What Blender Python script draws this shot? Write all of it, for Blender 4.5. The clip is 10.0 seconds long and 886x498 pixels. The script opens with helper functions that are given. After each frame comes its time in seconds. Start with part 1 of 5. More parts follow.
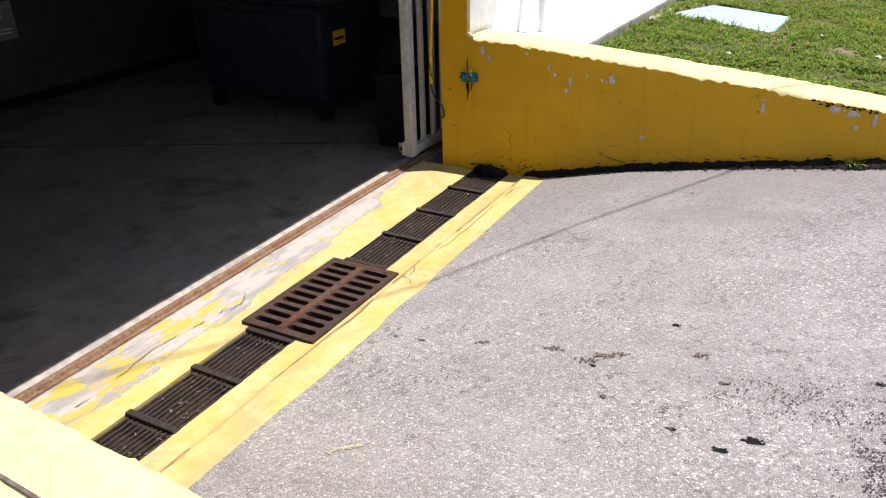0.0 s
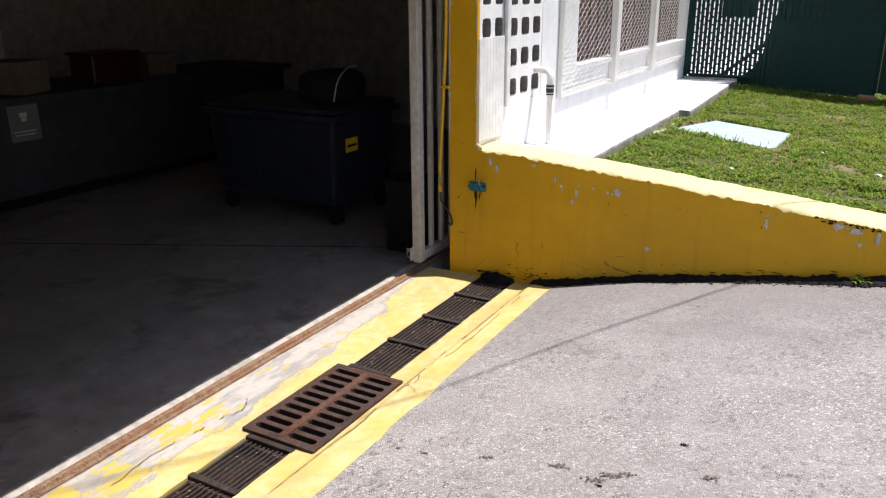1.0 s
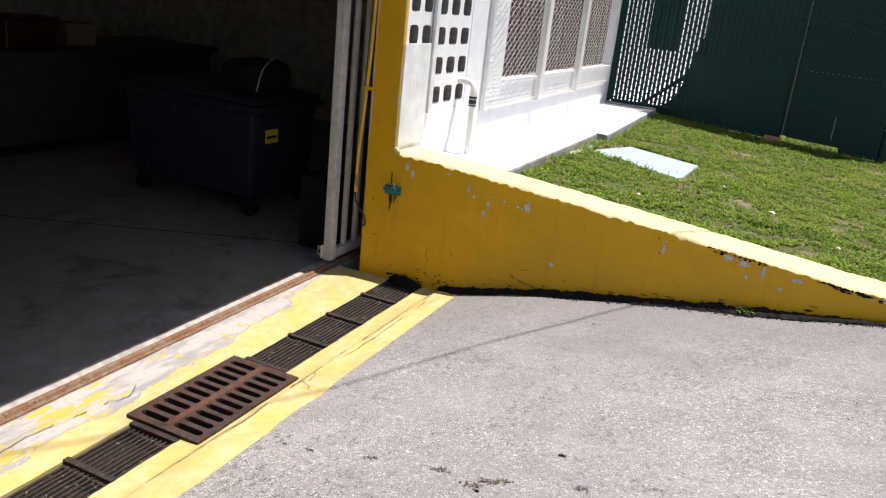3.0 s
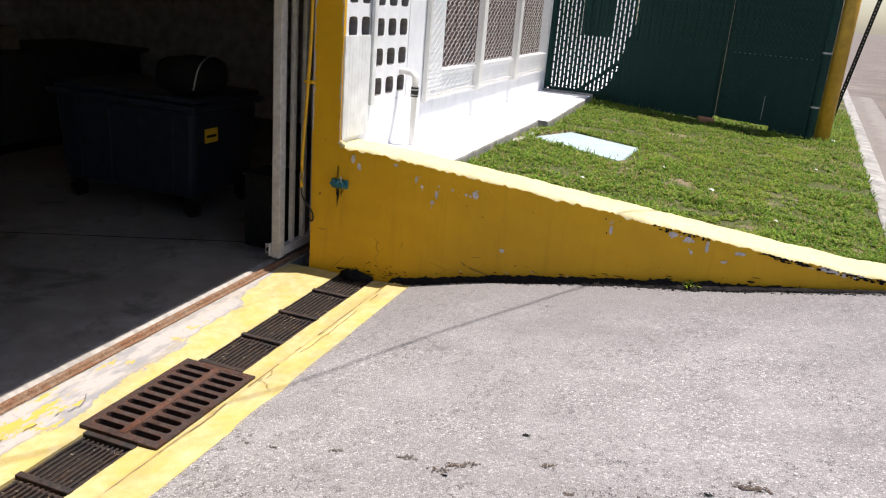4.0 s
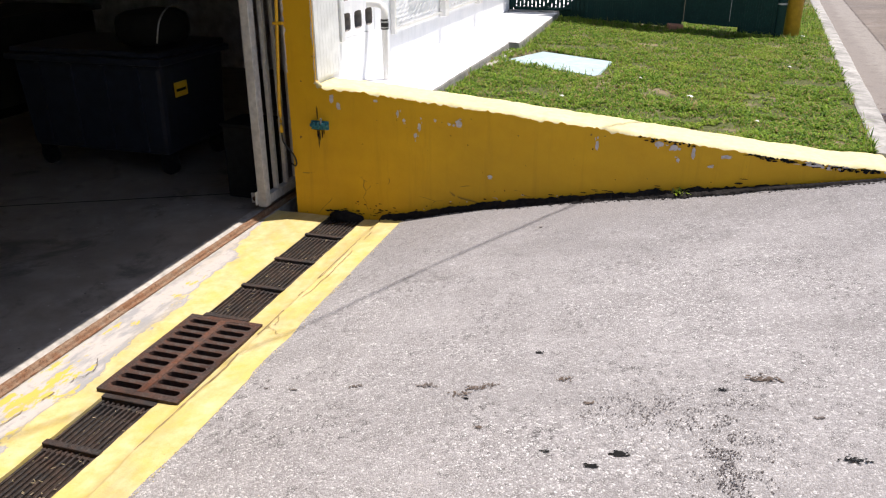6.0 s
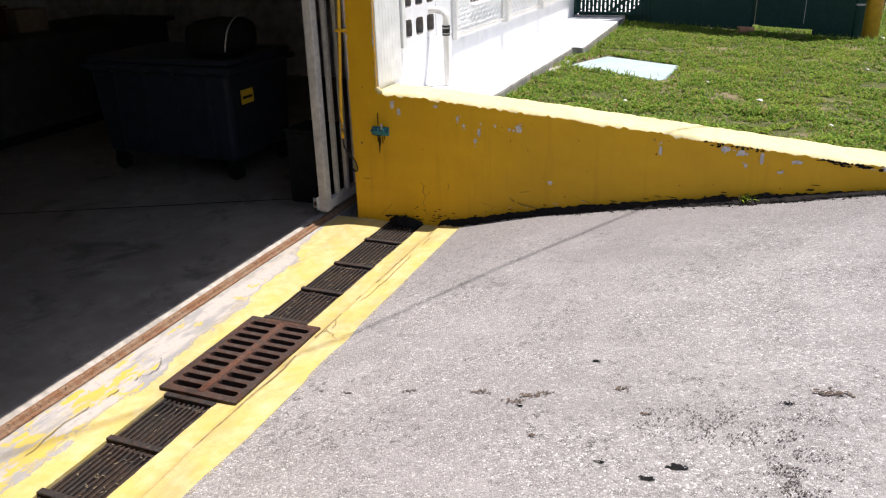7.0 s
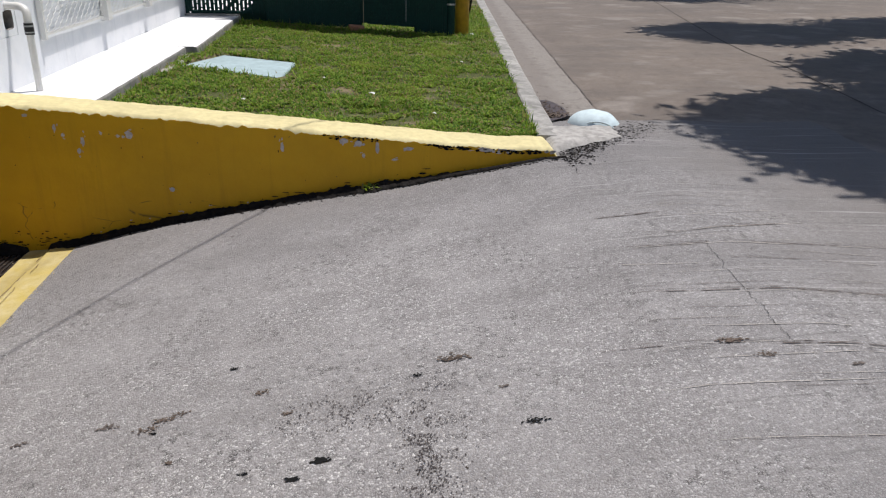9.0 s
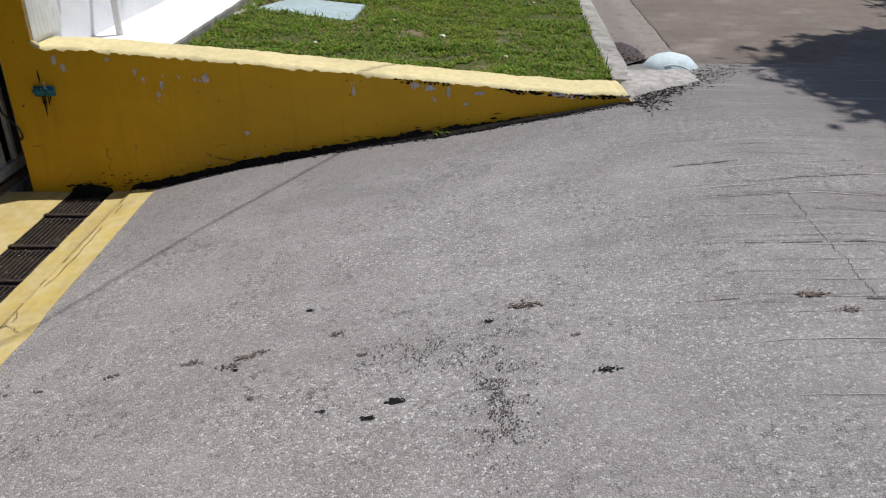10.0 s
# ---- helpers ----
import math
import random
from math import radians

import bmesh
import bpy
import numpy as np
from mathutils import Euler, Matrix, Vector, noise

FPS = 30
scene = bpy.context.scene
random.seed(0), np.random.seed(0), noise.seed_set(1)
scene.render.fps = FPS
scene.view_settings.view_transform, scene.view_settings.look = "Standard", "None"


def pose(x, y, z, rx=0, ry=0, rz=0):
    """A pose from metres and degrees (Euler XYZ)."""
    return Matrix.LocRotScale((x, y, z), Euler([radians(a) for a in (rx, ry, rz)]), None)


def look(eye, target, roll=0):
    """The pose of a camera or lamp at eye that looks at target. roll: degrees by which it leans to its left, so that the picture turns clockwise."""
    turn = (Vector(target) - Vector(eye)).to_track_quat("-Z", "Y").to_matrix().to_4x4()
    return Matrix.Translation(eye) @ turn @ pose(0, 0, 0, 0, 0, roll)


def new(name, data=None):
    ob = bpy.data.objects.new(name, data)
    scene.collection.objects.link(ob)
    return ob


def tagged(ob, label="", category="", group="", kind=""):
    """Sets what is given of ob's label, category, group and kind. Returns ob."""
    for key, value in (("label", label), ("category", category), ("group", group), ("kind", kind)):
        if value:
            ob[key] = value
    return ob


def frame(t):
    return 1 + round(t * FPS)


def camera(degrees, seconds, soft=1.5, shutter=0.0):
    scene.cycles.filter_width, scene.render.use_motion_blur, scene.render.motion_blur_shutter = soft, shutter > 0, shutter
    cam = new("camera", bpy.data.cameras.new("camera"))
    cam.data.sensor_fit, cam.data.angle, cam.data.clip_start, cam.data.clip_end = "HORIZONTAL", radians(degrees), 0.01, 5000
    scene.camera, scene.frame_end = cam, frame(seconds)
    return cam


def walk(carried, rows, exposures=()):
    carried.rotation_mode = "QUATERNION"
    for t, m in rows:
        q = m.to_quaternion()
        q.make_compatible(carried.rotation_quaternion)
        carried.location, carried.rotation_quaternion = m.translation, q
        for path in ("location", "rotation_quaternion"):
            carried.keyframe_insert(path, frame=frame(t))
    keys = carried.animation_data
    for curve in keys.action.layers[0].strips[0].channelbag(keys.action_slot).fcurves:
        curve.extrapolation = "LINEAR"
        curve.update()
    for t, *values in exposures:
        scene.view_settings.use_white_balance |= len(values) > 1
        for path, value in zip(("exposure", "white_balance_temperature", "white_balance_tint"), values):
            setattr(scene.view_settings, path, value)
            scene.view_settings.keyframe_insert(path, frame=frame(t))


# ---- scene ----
cam = camera(59.5, 10.0, soft=1.2)
PATH = [
    (0, (2.433, -4.413, 1.805), (1.56, -2.841, 0.93), -1.4),
    (0.5, (2.411, -4.42, 1.844), (1.451, -2.799, 1.173), 0.0),
    (1, (2.433, -4.409, 1.853), (1.501, -2.758, 1.214), -0.3),
    (1.5, (2.445, -4.397, 1.849), (1.522, -2.731, 1.241), -0.6),
    (2, (2.472, -4.401, 1.853), (1.592, -2.715, 1.236), -0.4),
    (2.5, (2.501, -4.417, 1.859), (1.64, -2.721, 1.241), -0.2),
    (3, (2.52, -4.405, 1.868), (1.764, -2.661, 1.248), 6.2),
    (3.2, (2.531, -4.402, 1.862), (1.828, -2.632, 1.249), 6.9),
    (4.3, (2.459, -4.445, 1.838), (1.861, -2.648, 1.194), 4.0),
    (4.5, (2.444, -4.448, 1.838), (1.838, -2.666, 1.162), 2.9),
    (5, (2.429, -4.432, 1.826), (1.862, -2.647, 1.125), 2.1),
    (5.2, (2.422, -4.442, 1.829), (1.901, -2.642, 1.129), 0.4),
    (6.3, (2.403, -4.485, 1.821), (1.833, -2.741, 1.025), -0.6),
    (6.5, (2.405, -4.481, 1.808), (1.768, -2.758, 1.018), -0.9),
    (7, (2.429, -4.455, 1.807), (1.733, -2.739, 1.05), -1.6),
    (7.5, (2.441, -4.456, 1.807), (1.773, -2.733, 1.042), -0.9),
    (8, (2.469, -4.426, 1.807), (2.111, -2.602, 1.066), 0.0),
    (8.5, (2.516, -4.395, 1.806), (2.496, -2.533, 1.075), -0.0),
    (9, (2.533, -4.367, 1.774), (2.693, -2.523, 1.016), 1.2),
    (9.5, (2.515, -4.378, 1.77), (2.649, -2.545, 0.981), 5.5),
    (10, (2.501, -4.37, 1.786), (2.496, -2.579, 0.895), 0.0),
]
EXPOSURES = tuple((t, stops, 6680 if t < 8.2 else 6480, 15 if t < 8.2 else 12) for t, stops in ((0.0, 0.82), (7.5, 0.82), (8.0, 0.80), (8.5, 0.28), (9.0, 0.12), (9.5, 0.05), (10.0, 0.02)))
walk(cam, [(t, look(eye, target, roll)) for t, eye, target, roll in PATH], EXPOSURES)

# ---- world, sun, exposure ----
SUN = Vector((0.235, 0.16, 1.0)).normalized()
world = bpy.data.worlds.new("world")
scene.world = world
world.use_nodes = True
wn = world.node_tree
sky = wn.nodes.new("ShaderNodeTexSky")
sky.sky_type = "NISHITA"
sky.sun_disc = False
sky.sun_elevation = math.asin(SUN.z)
sky.sun_rotation = math.atan2(SUN.x, SUN.y)
wn.links.new(sky.outputs[0], wn.nodes["Background"].inputs[0])
wn.nodes["Background"].inputs[1].default_value = 0.085
sun_data = bpy.data.lights.new("sun", "SUN")
sun_data.energy, sun_data.angle, sun_data.color = 4.2, radians(0.53), (1.0, 0.965, 0.91)
sun = new("sun", sun_data)
sun.matrix_world = look(SUN * 40, (0, 0, 0))


# ---- material helpers ----
class Nodes:
    """A small node graph writer for one material."""

    def __init__(self, name, rough=0.7, metal=0.0, spec=0.4):
        self.mat = bpy.data.materials.new(name)
        self.mat.use_nodes = True
        self.tree = self.mat.node_tree
        self.bsdf = self.tree.nodes["Principled BSDF"]
        self.put("Roughness", rough)
        self.put("Metallic", metal)
        self.put("Specular IOR Level", spec)
        self.coord = self.add("ShaderNodeTexCoord").outputs["Object"]

    def add(self, kind):
        return self.tree.nodes.new(kind)

    def set(self, sock, v):
        if isinstance(v, bpy.types.NodeSocket):
            self.tree.links.new(v, sock)
        elif isinstance(v, tuple) and len(v) == 3 and sock.type == "RGBA":
            sock.default_value = (*v, 1)
        else:
            sock.default_value = v

    def put(self, name, v):
        self.set(self.bsdf.inputs[name], v)

    def scaled(self, s, coord=None):
        m = self.add("ShaderNodeMapping")
        self.set(m.inputs[0], coord or self.coord)
        m.inputs["Scale"].default_value = s
        return m.outputs[0]

    def noise(self, scale, detail=5, rough=0.6, coord=None, warp=0.0):
        n = self.add("ShaderNodeTexNoise")
        self.set(n.inputs["Vector"], coord or self.coord)
        n.inputs["Scale"].default_value, n.inputs["Detail"].default_value = scale, detail
        n.inputs["Roughness"].default_value, n.inputs["Distortion"].default_value = rough, warp
        return n.outputs[0]

    def voronoi(self, scale, feature="F1", out="Distance", coord=None):
        n = self.add("ShaderNodeTexVoronoi")
        n.feature = feature
        self.set(n.inputs["Vector"], coord or self.coord)
        n.inputs["Scale"].default_value = scale
        return n.outputs[out]

    def ramp(self, v, *stops):
        n = self.add("ShaderNodeValToRGB")
        self.set(n.inputs[0], v)
        while len(n.color_ramp.elements) < len(stops):
            n.color_ramp.elements.new(0.5)
        for e, (p, c) in zip(n.color_ramp.elements, stops):
            e.position = p
            e.color = (*c, 1) if isinstance(c, tuple) else (c, c, c, 1)
        return n.outputs[0]

    def mix(self, f, a, b, kind="MIX"):
        n = self.add("ShaderNodeMix")
        n.data_type, n.blend_type = "RGBA", kind
        self.set(n.inputs[0], f)
        self.set(n.inputs[6], a)
        self.set(n.inputs[7], b)
        return n.outputs[2]

    def math(self, op, a, b=0.0):
        n = self.add("ShaderNodeMath")
        n.operation = op
        self.set(n.inputs[0], a)
        self.set(n.inputs[1], b)
        return n.outputs[0]

    def axis(self, k):
        n = self.add("ShaderNodeSeparateXYZ")
        self.set(n.inputs[0], self.coord)
        return n.outputs[k]

    def random(self):
        return self.add("ShaderNodeObjectInfo").outputs["Random"]

    def bump(self, h, strength=0.4, dist=0.01):
        n = self.add("ShaderNodeBump")
        n.inputs["Strength"].default_value, n.inputs["Distance"].default_value = strength, dist
        self.set(n.inputs["Height"], h)
        self.put("Normal", n.outputs[0])

    def done(self, colour):
        self.put("Base Color", colour)
        return self.mat


def plain(name, colour, rough=0.6, metal=0.0, var=0.25, scale=30.0, bump=0.15, spec=0.4):
    """Colour with two scales of wear."""
    g = Nodes(name, rough, metal, spec)
    n1, n2 = g.noise(scale), g.noise(scale * 0.13, 3)
    dark = tuple(c * (1 - var) for c in colour)
    light = tuple(min(1, c * (1 + var)) for c in colour)
    c = g.mix(g.ramp(n1, (0.3, 0.0), (0.7, 1.0)), dark, light)
    c = g.mix(g.math("MULTIPLY", g.ramp(n2, (0.45, 0.0), (0.7, 1.0)), 0.35), c, tuple(v * 0.6 for v in colour))
    g.bump(n1, bump, 0.004)
    return g.done(c)


def make_asphalt():
    """Old asphalt: fine grey matrix, pale exposed stones, smooth traffic-worn zones, scraped at the crest."""
    g = Nodes("weathered_asphalt", 0.88, 0, 0.3)
    warp = g.add("ShaderNodeTexNoise")
    g.set(warp.inputs["Vector"], g.coord)
    warp.inputs["Scale"].default_value = 60
    bent = g.mix(0.018, g.coord, warp.outputs["Color"], "ADD")
    sep = g.add("ShaderNodeSeparateColor")
    g.set(sep.inputs[0], g.voronoi(135, out="Color", coord=bent))
    edge = g.voronoi(135, "DISTANCE_TO_EDGE", coord=bent)
    cell = g.voronoi(135, coord=bent)
    fine, mid, big = g.noise(300, 3), g.noise(9, 5), g.noise(0.8, 4, 0.55)
    base = g.ramp(sep.outputs[0], (0.0, (0.20, 0.188, 0.186)), (0.35, (0.32, 0.305, 0.302)), (0.76, (0.385, 0.370, 0.366)), (0.86, (0.51, 0.493, 0.487)), (1.0, (0.71, 0.69, 0.68)))
    smoothed = g.ramp(g.noise(1.5, 4, 0.6), (0.42, 0.0), (0.60, 1.0))
    base = g.mix(g.math("MULTIPLY", smoothed, 0.4), base, (0.34, 0.324, 0.32))
    base = g.mix(0.22, base, g.ramp(fine, (0.3, 0.16), (0.7, 0.50)))
    base = g.mix(g.math("MULTIPLY", g.ramp(edge, (0.03, 0.62), (0.20, 0.0)), g.ramp(g.noise(3.4, 5, 0.65), (0.38, 0.45), (0.62, 1.0))), base, (0.09, 0.082, 0.08))
    worm = g.math("MULTIPLY", g.ramp(edge, (0.03, 1.0), (0.20, 0.0)), g.ramp(g.noise(30, 3, 0.6), (0.54, 0.0), (0.60, 1.0)))
    expo = g.ramp(g.noise(2.6, 6, 0.7), (0.44, 0.1), (0.60, 1.0))
    base = g.mix(g.math("MULTIPLY", g.math("MULTIPLY", worm, expo), 0.9), base, (0.03, 0.026, 0.026))
    grit = g.ramp(g.noise(150, 2, 0.5), (0.63, 0.0), (0.69, 0.8))
    base = g.mix(grit, base, (0.10, 0.09, 0.088))
    base = g.mix(g.math("MULTIPLY", g.ramp(mid, (0.5, 0.0), (0.78, 1.0)), 0.10), base, (0.18, 0.17, 0.166))
    base = g.mix(g.math("MULTIPLY", g.ramp(big, (0.42, 0.0), (0.68, 1.0)), 0.22), base, (0.21, 0.197, 0.197))
    streak = g.noise(1.0, 4, 0.6, g.scaled((0.45, 3.4, 1.0)))
    base = g.mix(g.math("MULTIPLY", g.ramp(streak, (0.48, 0.0), (0.70, 1.0)), 0.30), base, (0.15, 0.141, 0.139))
    base = g.mix(g.math("MULTIPLY", g.ramp(g.noise(3.2, 3), (0.56, 0.0), (0.75, 1.0)), 0.15), base, (0.46, 0.445, 0.44))
    worn = g.math("ADD", g.math("MULTIPLY", g.axis(1), 0.2), g.math("MULTIPLY", g.noise(1.3, 5, 0.6), 0.45))
    base = g.mix(g.math("MULTIPLY", g.ramp(worn, (0.0, 0.0), (0.17, 1.0)), 0.46), base, (0.17, 0.161, 0.161))
    silt = g.math("ADD", g.math("MULTIPLY", g.axis(0), 0.1), g.math("MULTIPLY", g.noise(1.8, 5, 0.7), 0.14))
    base = g.mix(g.math("MULTIPLY", g.ramp(silt, (0.46, 0.0), (0.58, 1.0)), 0.85), base, g.ramp(fine, (0.3, (0.13, 0.115, 0.105)), (0.7, (0.22, 0.198, 0.182))))
    across = g.math("MULTIPLY", g.axis(0), 0.1)
    crest = g.math("MULTIPLY", g.ramp(across, (0.325, 0.0), (0.37, 1.0)), g.ramp(g.noise(1.7, 3), (0.35, 0.3), (0.6, 1.0)))
    base = g.mix(g.math("MULTIPLY", crest, 0.30), base, (0.17, 0.163, 0.163))
    scrape = g.noise(1.0, 3, 0.5, g.scaled((0.9, 60.0, 1.0)))
    base = g.mix(g.math("MULTIPLY", g.ramp(scrape, (0.60, 0.0), (0.70, 1.0)), g.math("MULTIPLY", crest, 0.6)), base, (0.11, 0.105, 0.10))
    base = g.mix(g.math("MULTIPLY", g.ramp(scrape, (0.30, 1.0), (0.37, 0.0)), g.math("MULTIPLY", crest, 0.5)), base, (0.50, 0.485, 0.475))
    g.bump(g.math("SUBTRACT", g.math("MULTIPLY", fine, 0.25), cell), 0.6, 0.008)
    return g.done(base)


def make_road():
    g = Nodes("worn_concrete_road", 0.85, 0, 0.3)
    fine, mid, big = g.noise(120, 4, 0.7), g.noise(6, 6, 0.7), g.noise(0.7, 4)
    c = g.ramp(fine, (0.25, (0.12, 0.098, 0.082)), (0.75, (0.235, 0.198, 0.168)))
    c = g.mix(g.math("MULTIPLY", g.ramp(g.noise(28, 4, 0.75), (0.52, 0.0), (0.70, 1.0)), 0.55), c, (0.095, 0.078, 0.066))
    c = g.mix(g.math("MULTIPLY", g.ramp(mid, (0.46, 0.0), (0.68, 1.0)), 0.5), c, (0.10, 0.08, 0.068))
    c = g.mix(g.math("MULTIPLY", g.ramp(big, (0.44, 0.0), (0.62, 1.0)), 0.5), c, (0.11, 0.093, 0.082))
    pale = g.ramp(g.noise(1.6, 5, 0.65), (0.54, 0.0), (0.68, 1.0))
    c = g.mix(g.math("MULTIPLY", pale, 0.6), c, (0.285, 0.255, 0.228))
    lane = g.noise(0.9, 5, 0.65, g.scaled((0.55, 1.5, 1.0)))
    c = g.mix(g.math("MULTIPLY", g.ramp(lane, (0.46, 0.0), (0.66, 1.0)), 0.5), c, (0.105, 0.092, 0.083))
    tyre = g.noise(1.0, 4, 0.7, g.scaled((2.0, 14.0, 1.0)))
    c = g.mix(g.math("MULTIPLY", g.ramp(tyre, (0.56, 0.0), (0.72, 1.0)), 0.3), c, (0.09, 0.078, 0.07))
    g.bump(fine, 0.5, 0.005)
    return g.done(c)


def make_gutter():
    """Pale concrete apron with a brown silt line where water runs by the kerb."""
    g = Nodes("stained_gutter_concrete", 0.85, 0, 0.3)
    across = g.math("SUBTRACT", g.math("SUBTRACT", g.axis(0), g.math("MULTIPLY", g.axis(1), 0.0822)), 3.487)
    across = g.math("ADD", across, g.math("MULTIPLY", g.math("SUBTRACT", g.noise(2.2, 5, 0.65), 0.5), 0.30))
    fine = g.noise(60, 4, 0.7)
    c = g.ramp(fine, (0.25, (0.185, 0.165, 0.147)), (0.75, (0.265, 0.242, 0.22)))
    silt = g.ramp(across, (0.12, 0.3), (0.22, 1.0), (0.34, 1.0), (0.42, 0.0))
    c = g.mix(g.math("MULTIPLY", silt, 0.45), c, (0.15, 0.128, 0.115))
    c = g.mix(g.math("MULTIPLY", g.ramp(g.noise(9, 5, 0.7), (0.52, 0.0), (0.66, 1.0)), 0.5), c, (0.11, 0.092, 0.08))
    g.bump(fine, 0.5, 0.005)
    return g.done(c)


def make_yellow_wall():
    """Glossy-ish yellow masonry paint, chipped to the render and grimy near the foot."""
    g = Nodes("yellow_masonry_paint", 0.55, 0, 0.35)
    fine, mid, big = g.noise(70, 5), g.noise(7, 5), g.noise(1.4, 4)
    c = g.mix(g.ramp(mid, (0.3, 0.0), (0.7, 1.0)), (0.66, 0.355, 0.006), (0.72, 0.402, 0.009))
    c = g.mix(g.math("MULTIPLY", g.ramp(big, (0.4, 0.0), (0.7, 1.0)), 0.4), c, (0.48, 0.27, 0.012))
    run = g.noise(1.0, 5, 0.7, g.scaled((14.0, 1.0, 1.2)))
    c = g.mix(g.math("MULTIPLY", g.ramp(run, (0.53, 0.0), (0.72, 1.0)), 0.22), c, (0.33, 0.175, 0.012))
    speck = g.ramp(g.noise(24, 3, 0.5), (0.715, 0.0), (0.735, 0.8))
    c = g.mix(speck, c, (0.10, 0.07, 0.03))
    crack = g.voronoi(3.2, "DISTANCE_TO_EDGE", coord=g.mix(0.12, g.coord, g.add("ShaderNodeTexNoise").outputs["Color"]))
    low = g.math("LESS_THAN", g.axis(2), 0.30)
    line = g.math("MULTIPLY", g.ramp(crack, (0.0, 1.0), (0.006, 0.0)), g.ramp(mid, (0.5, 0.0), (0.56, 1.0)))
    c = g.mix(g.math("MULTIPLY", line, g.math("MULTIPLY", low, 0.8)), c, (0.08, 0.05, 0.02))
    g.bump(g.math("ADD", g.math("MULTIPLY", fine, 0.4), mid), 0.25, 0.01)
    return g.done(c)


def make_yellow_ground():
    """Traffic yellow over concrete: thin, flaked to grey and whitish cement next to the gate track, speckled at the asphalt."""
    g = Nodes("worn_yellow_ground_paint", 0.75, 0, 0.3)
    fine, mid, big = g.noise(160, 4), g.noise(14, 6, 0.65), g.noise(2.6, 5, 0.6)
    x = g.axis(0)
    c = g.mix(g.ramp(mid, (0.35, 0.0), (0.65, 1.0)), (0.45, 0.355, 0.125), (0.54, 0.455, 0.24))
    c = g.mix(g.math("MULTIPLY", g.ramp(g.noise(4.5, 5, 0.65), (0.46, 0.0), (0.60, 1.0)), 0.55), c, (0.50, 0.38, 0.085))
    along = g.math("DIVIDE", g.math("ADD", g.axis(1), 3.67), 3.67)
    reach = g.ramp(along, (0.0, 0.57), (0.346, 0.60), (0.48, 0.585), (0.591, 0.47), (0.67, 0.40), (0.774, 0.44), (0.837, 0.22), (0.92, 0.15), (1.0, 0.08))
    ragged = g.math("ADD", g.math("MULTIPLY", g.math("SUBTRACT", g.noise(4.5, 6, 0.68, g.scaled((1.6, 0.6, 1.0))), 0.5), 0.30), g.math("MULTIPLY", g.math("SUBTRACT", mid, 0.5), 0.09))
    worn = g.math("ADD", g.math("SUBTRACT", g.math("SUBTRACT", g.math("MULTIPLY", reach, 0.5), 0.2), x), ragged)
    bare = g.ramp(worn, (0.0, 0.0), (0.006, 1.0))
    cement = g.mix(g.ramp(g.noise(4, 5, 0.65, g.scaled((2.0, 0.5, 1.0))), (0.48, 0.0), (0.58, 1.0)), (0.41, 0.38, 0.35), (0.27, 0.267, 0.267))
    cement = g.mix(g.math("MULTIPLY", g.ramp(g.noise(26, 5, 0.7), (0.54, 0.0), (0.66, 1.0)), 0.4), cement, (0.22, 0.21, 0.20))
    left = g.math("ADD", g.noise(7, 5, 0.68, g.scaled((1.5, 0.7, 1.0))), g.ramp(along, (0.36, 0.10), (0.50, 0.0)))
    cement = g.mix(g.ramp(left, (0.60, 0.0), (0.63, 1.0)), cement, (0.47, 0.365, 0.075))
    c = g.mix(bare, c, cement)
    rim = g.math("MULTIPLY", g.ramp(worn, (0.0, 0.0), (0.006, 1.0)), g.ramp(worn, (0.012, 1.0), (0.03, 0.0)))
    c = g.mix(g.math("MULTIPLY", rim, 0.7), c, (0.25, 0.247, 0.252))
    thin = g.math("ADD", g.math("MULTIPLY", x, 1.5), g.math("MULTIPLY", g.noise(60, 5, 0.75), 1.0))
    c = g.mix(g.math("MULTIPLY", g.ramp(thin, (1.52, 0.0), (1.66, 1.0)), 0.88), c, (0.27, 0.257, 0.24))
    scuff = g.ramp(g.noise(34, 5, 0.75), (0.64, 0.0), (0.69, 1.0))
    c = g.mix(g.math("MULTIPLY", scuff, 0.6), c, (0.33, 0.29, 0.22))
    pock = g.ramp(g.noise(90, 4, 0.7), (0.66, 0.0), (0.70, 0.7))
    c = g.mix(pock, c, (0.16, 0.13, 0.08))
    grime = g.noise(1.0, 5, 0.65, g.scaled((5.0, 1.2, 1.0)))
    c = g.mix(g.math("MULTIPLY", g.ramp(grime, (0.47, 0.0), (0.68, 1.0)), 0.5), c, (0.31, 0.25, 0.13))
    g.bump(g.math("ADD", g.math("MULTIPLY", fine, 0.4), g.math("SUBTRACT", mid, bare)), 0.4, 0.008)
    return g.done(c)


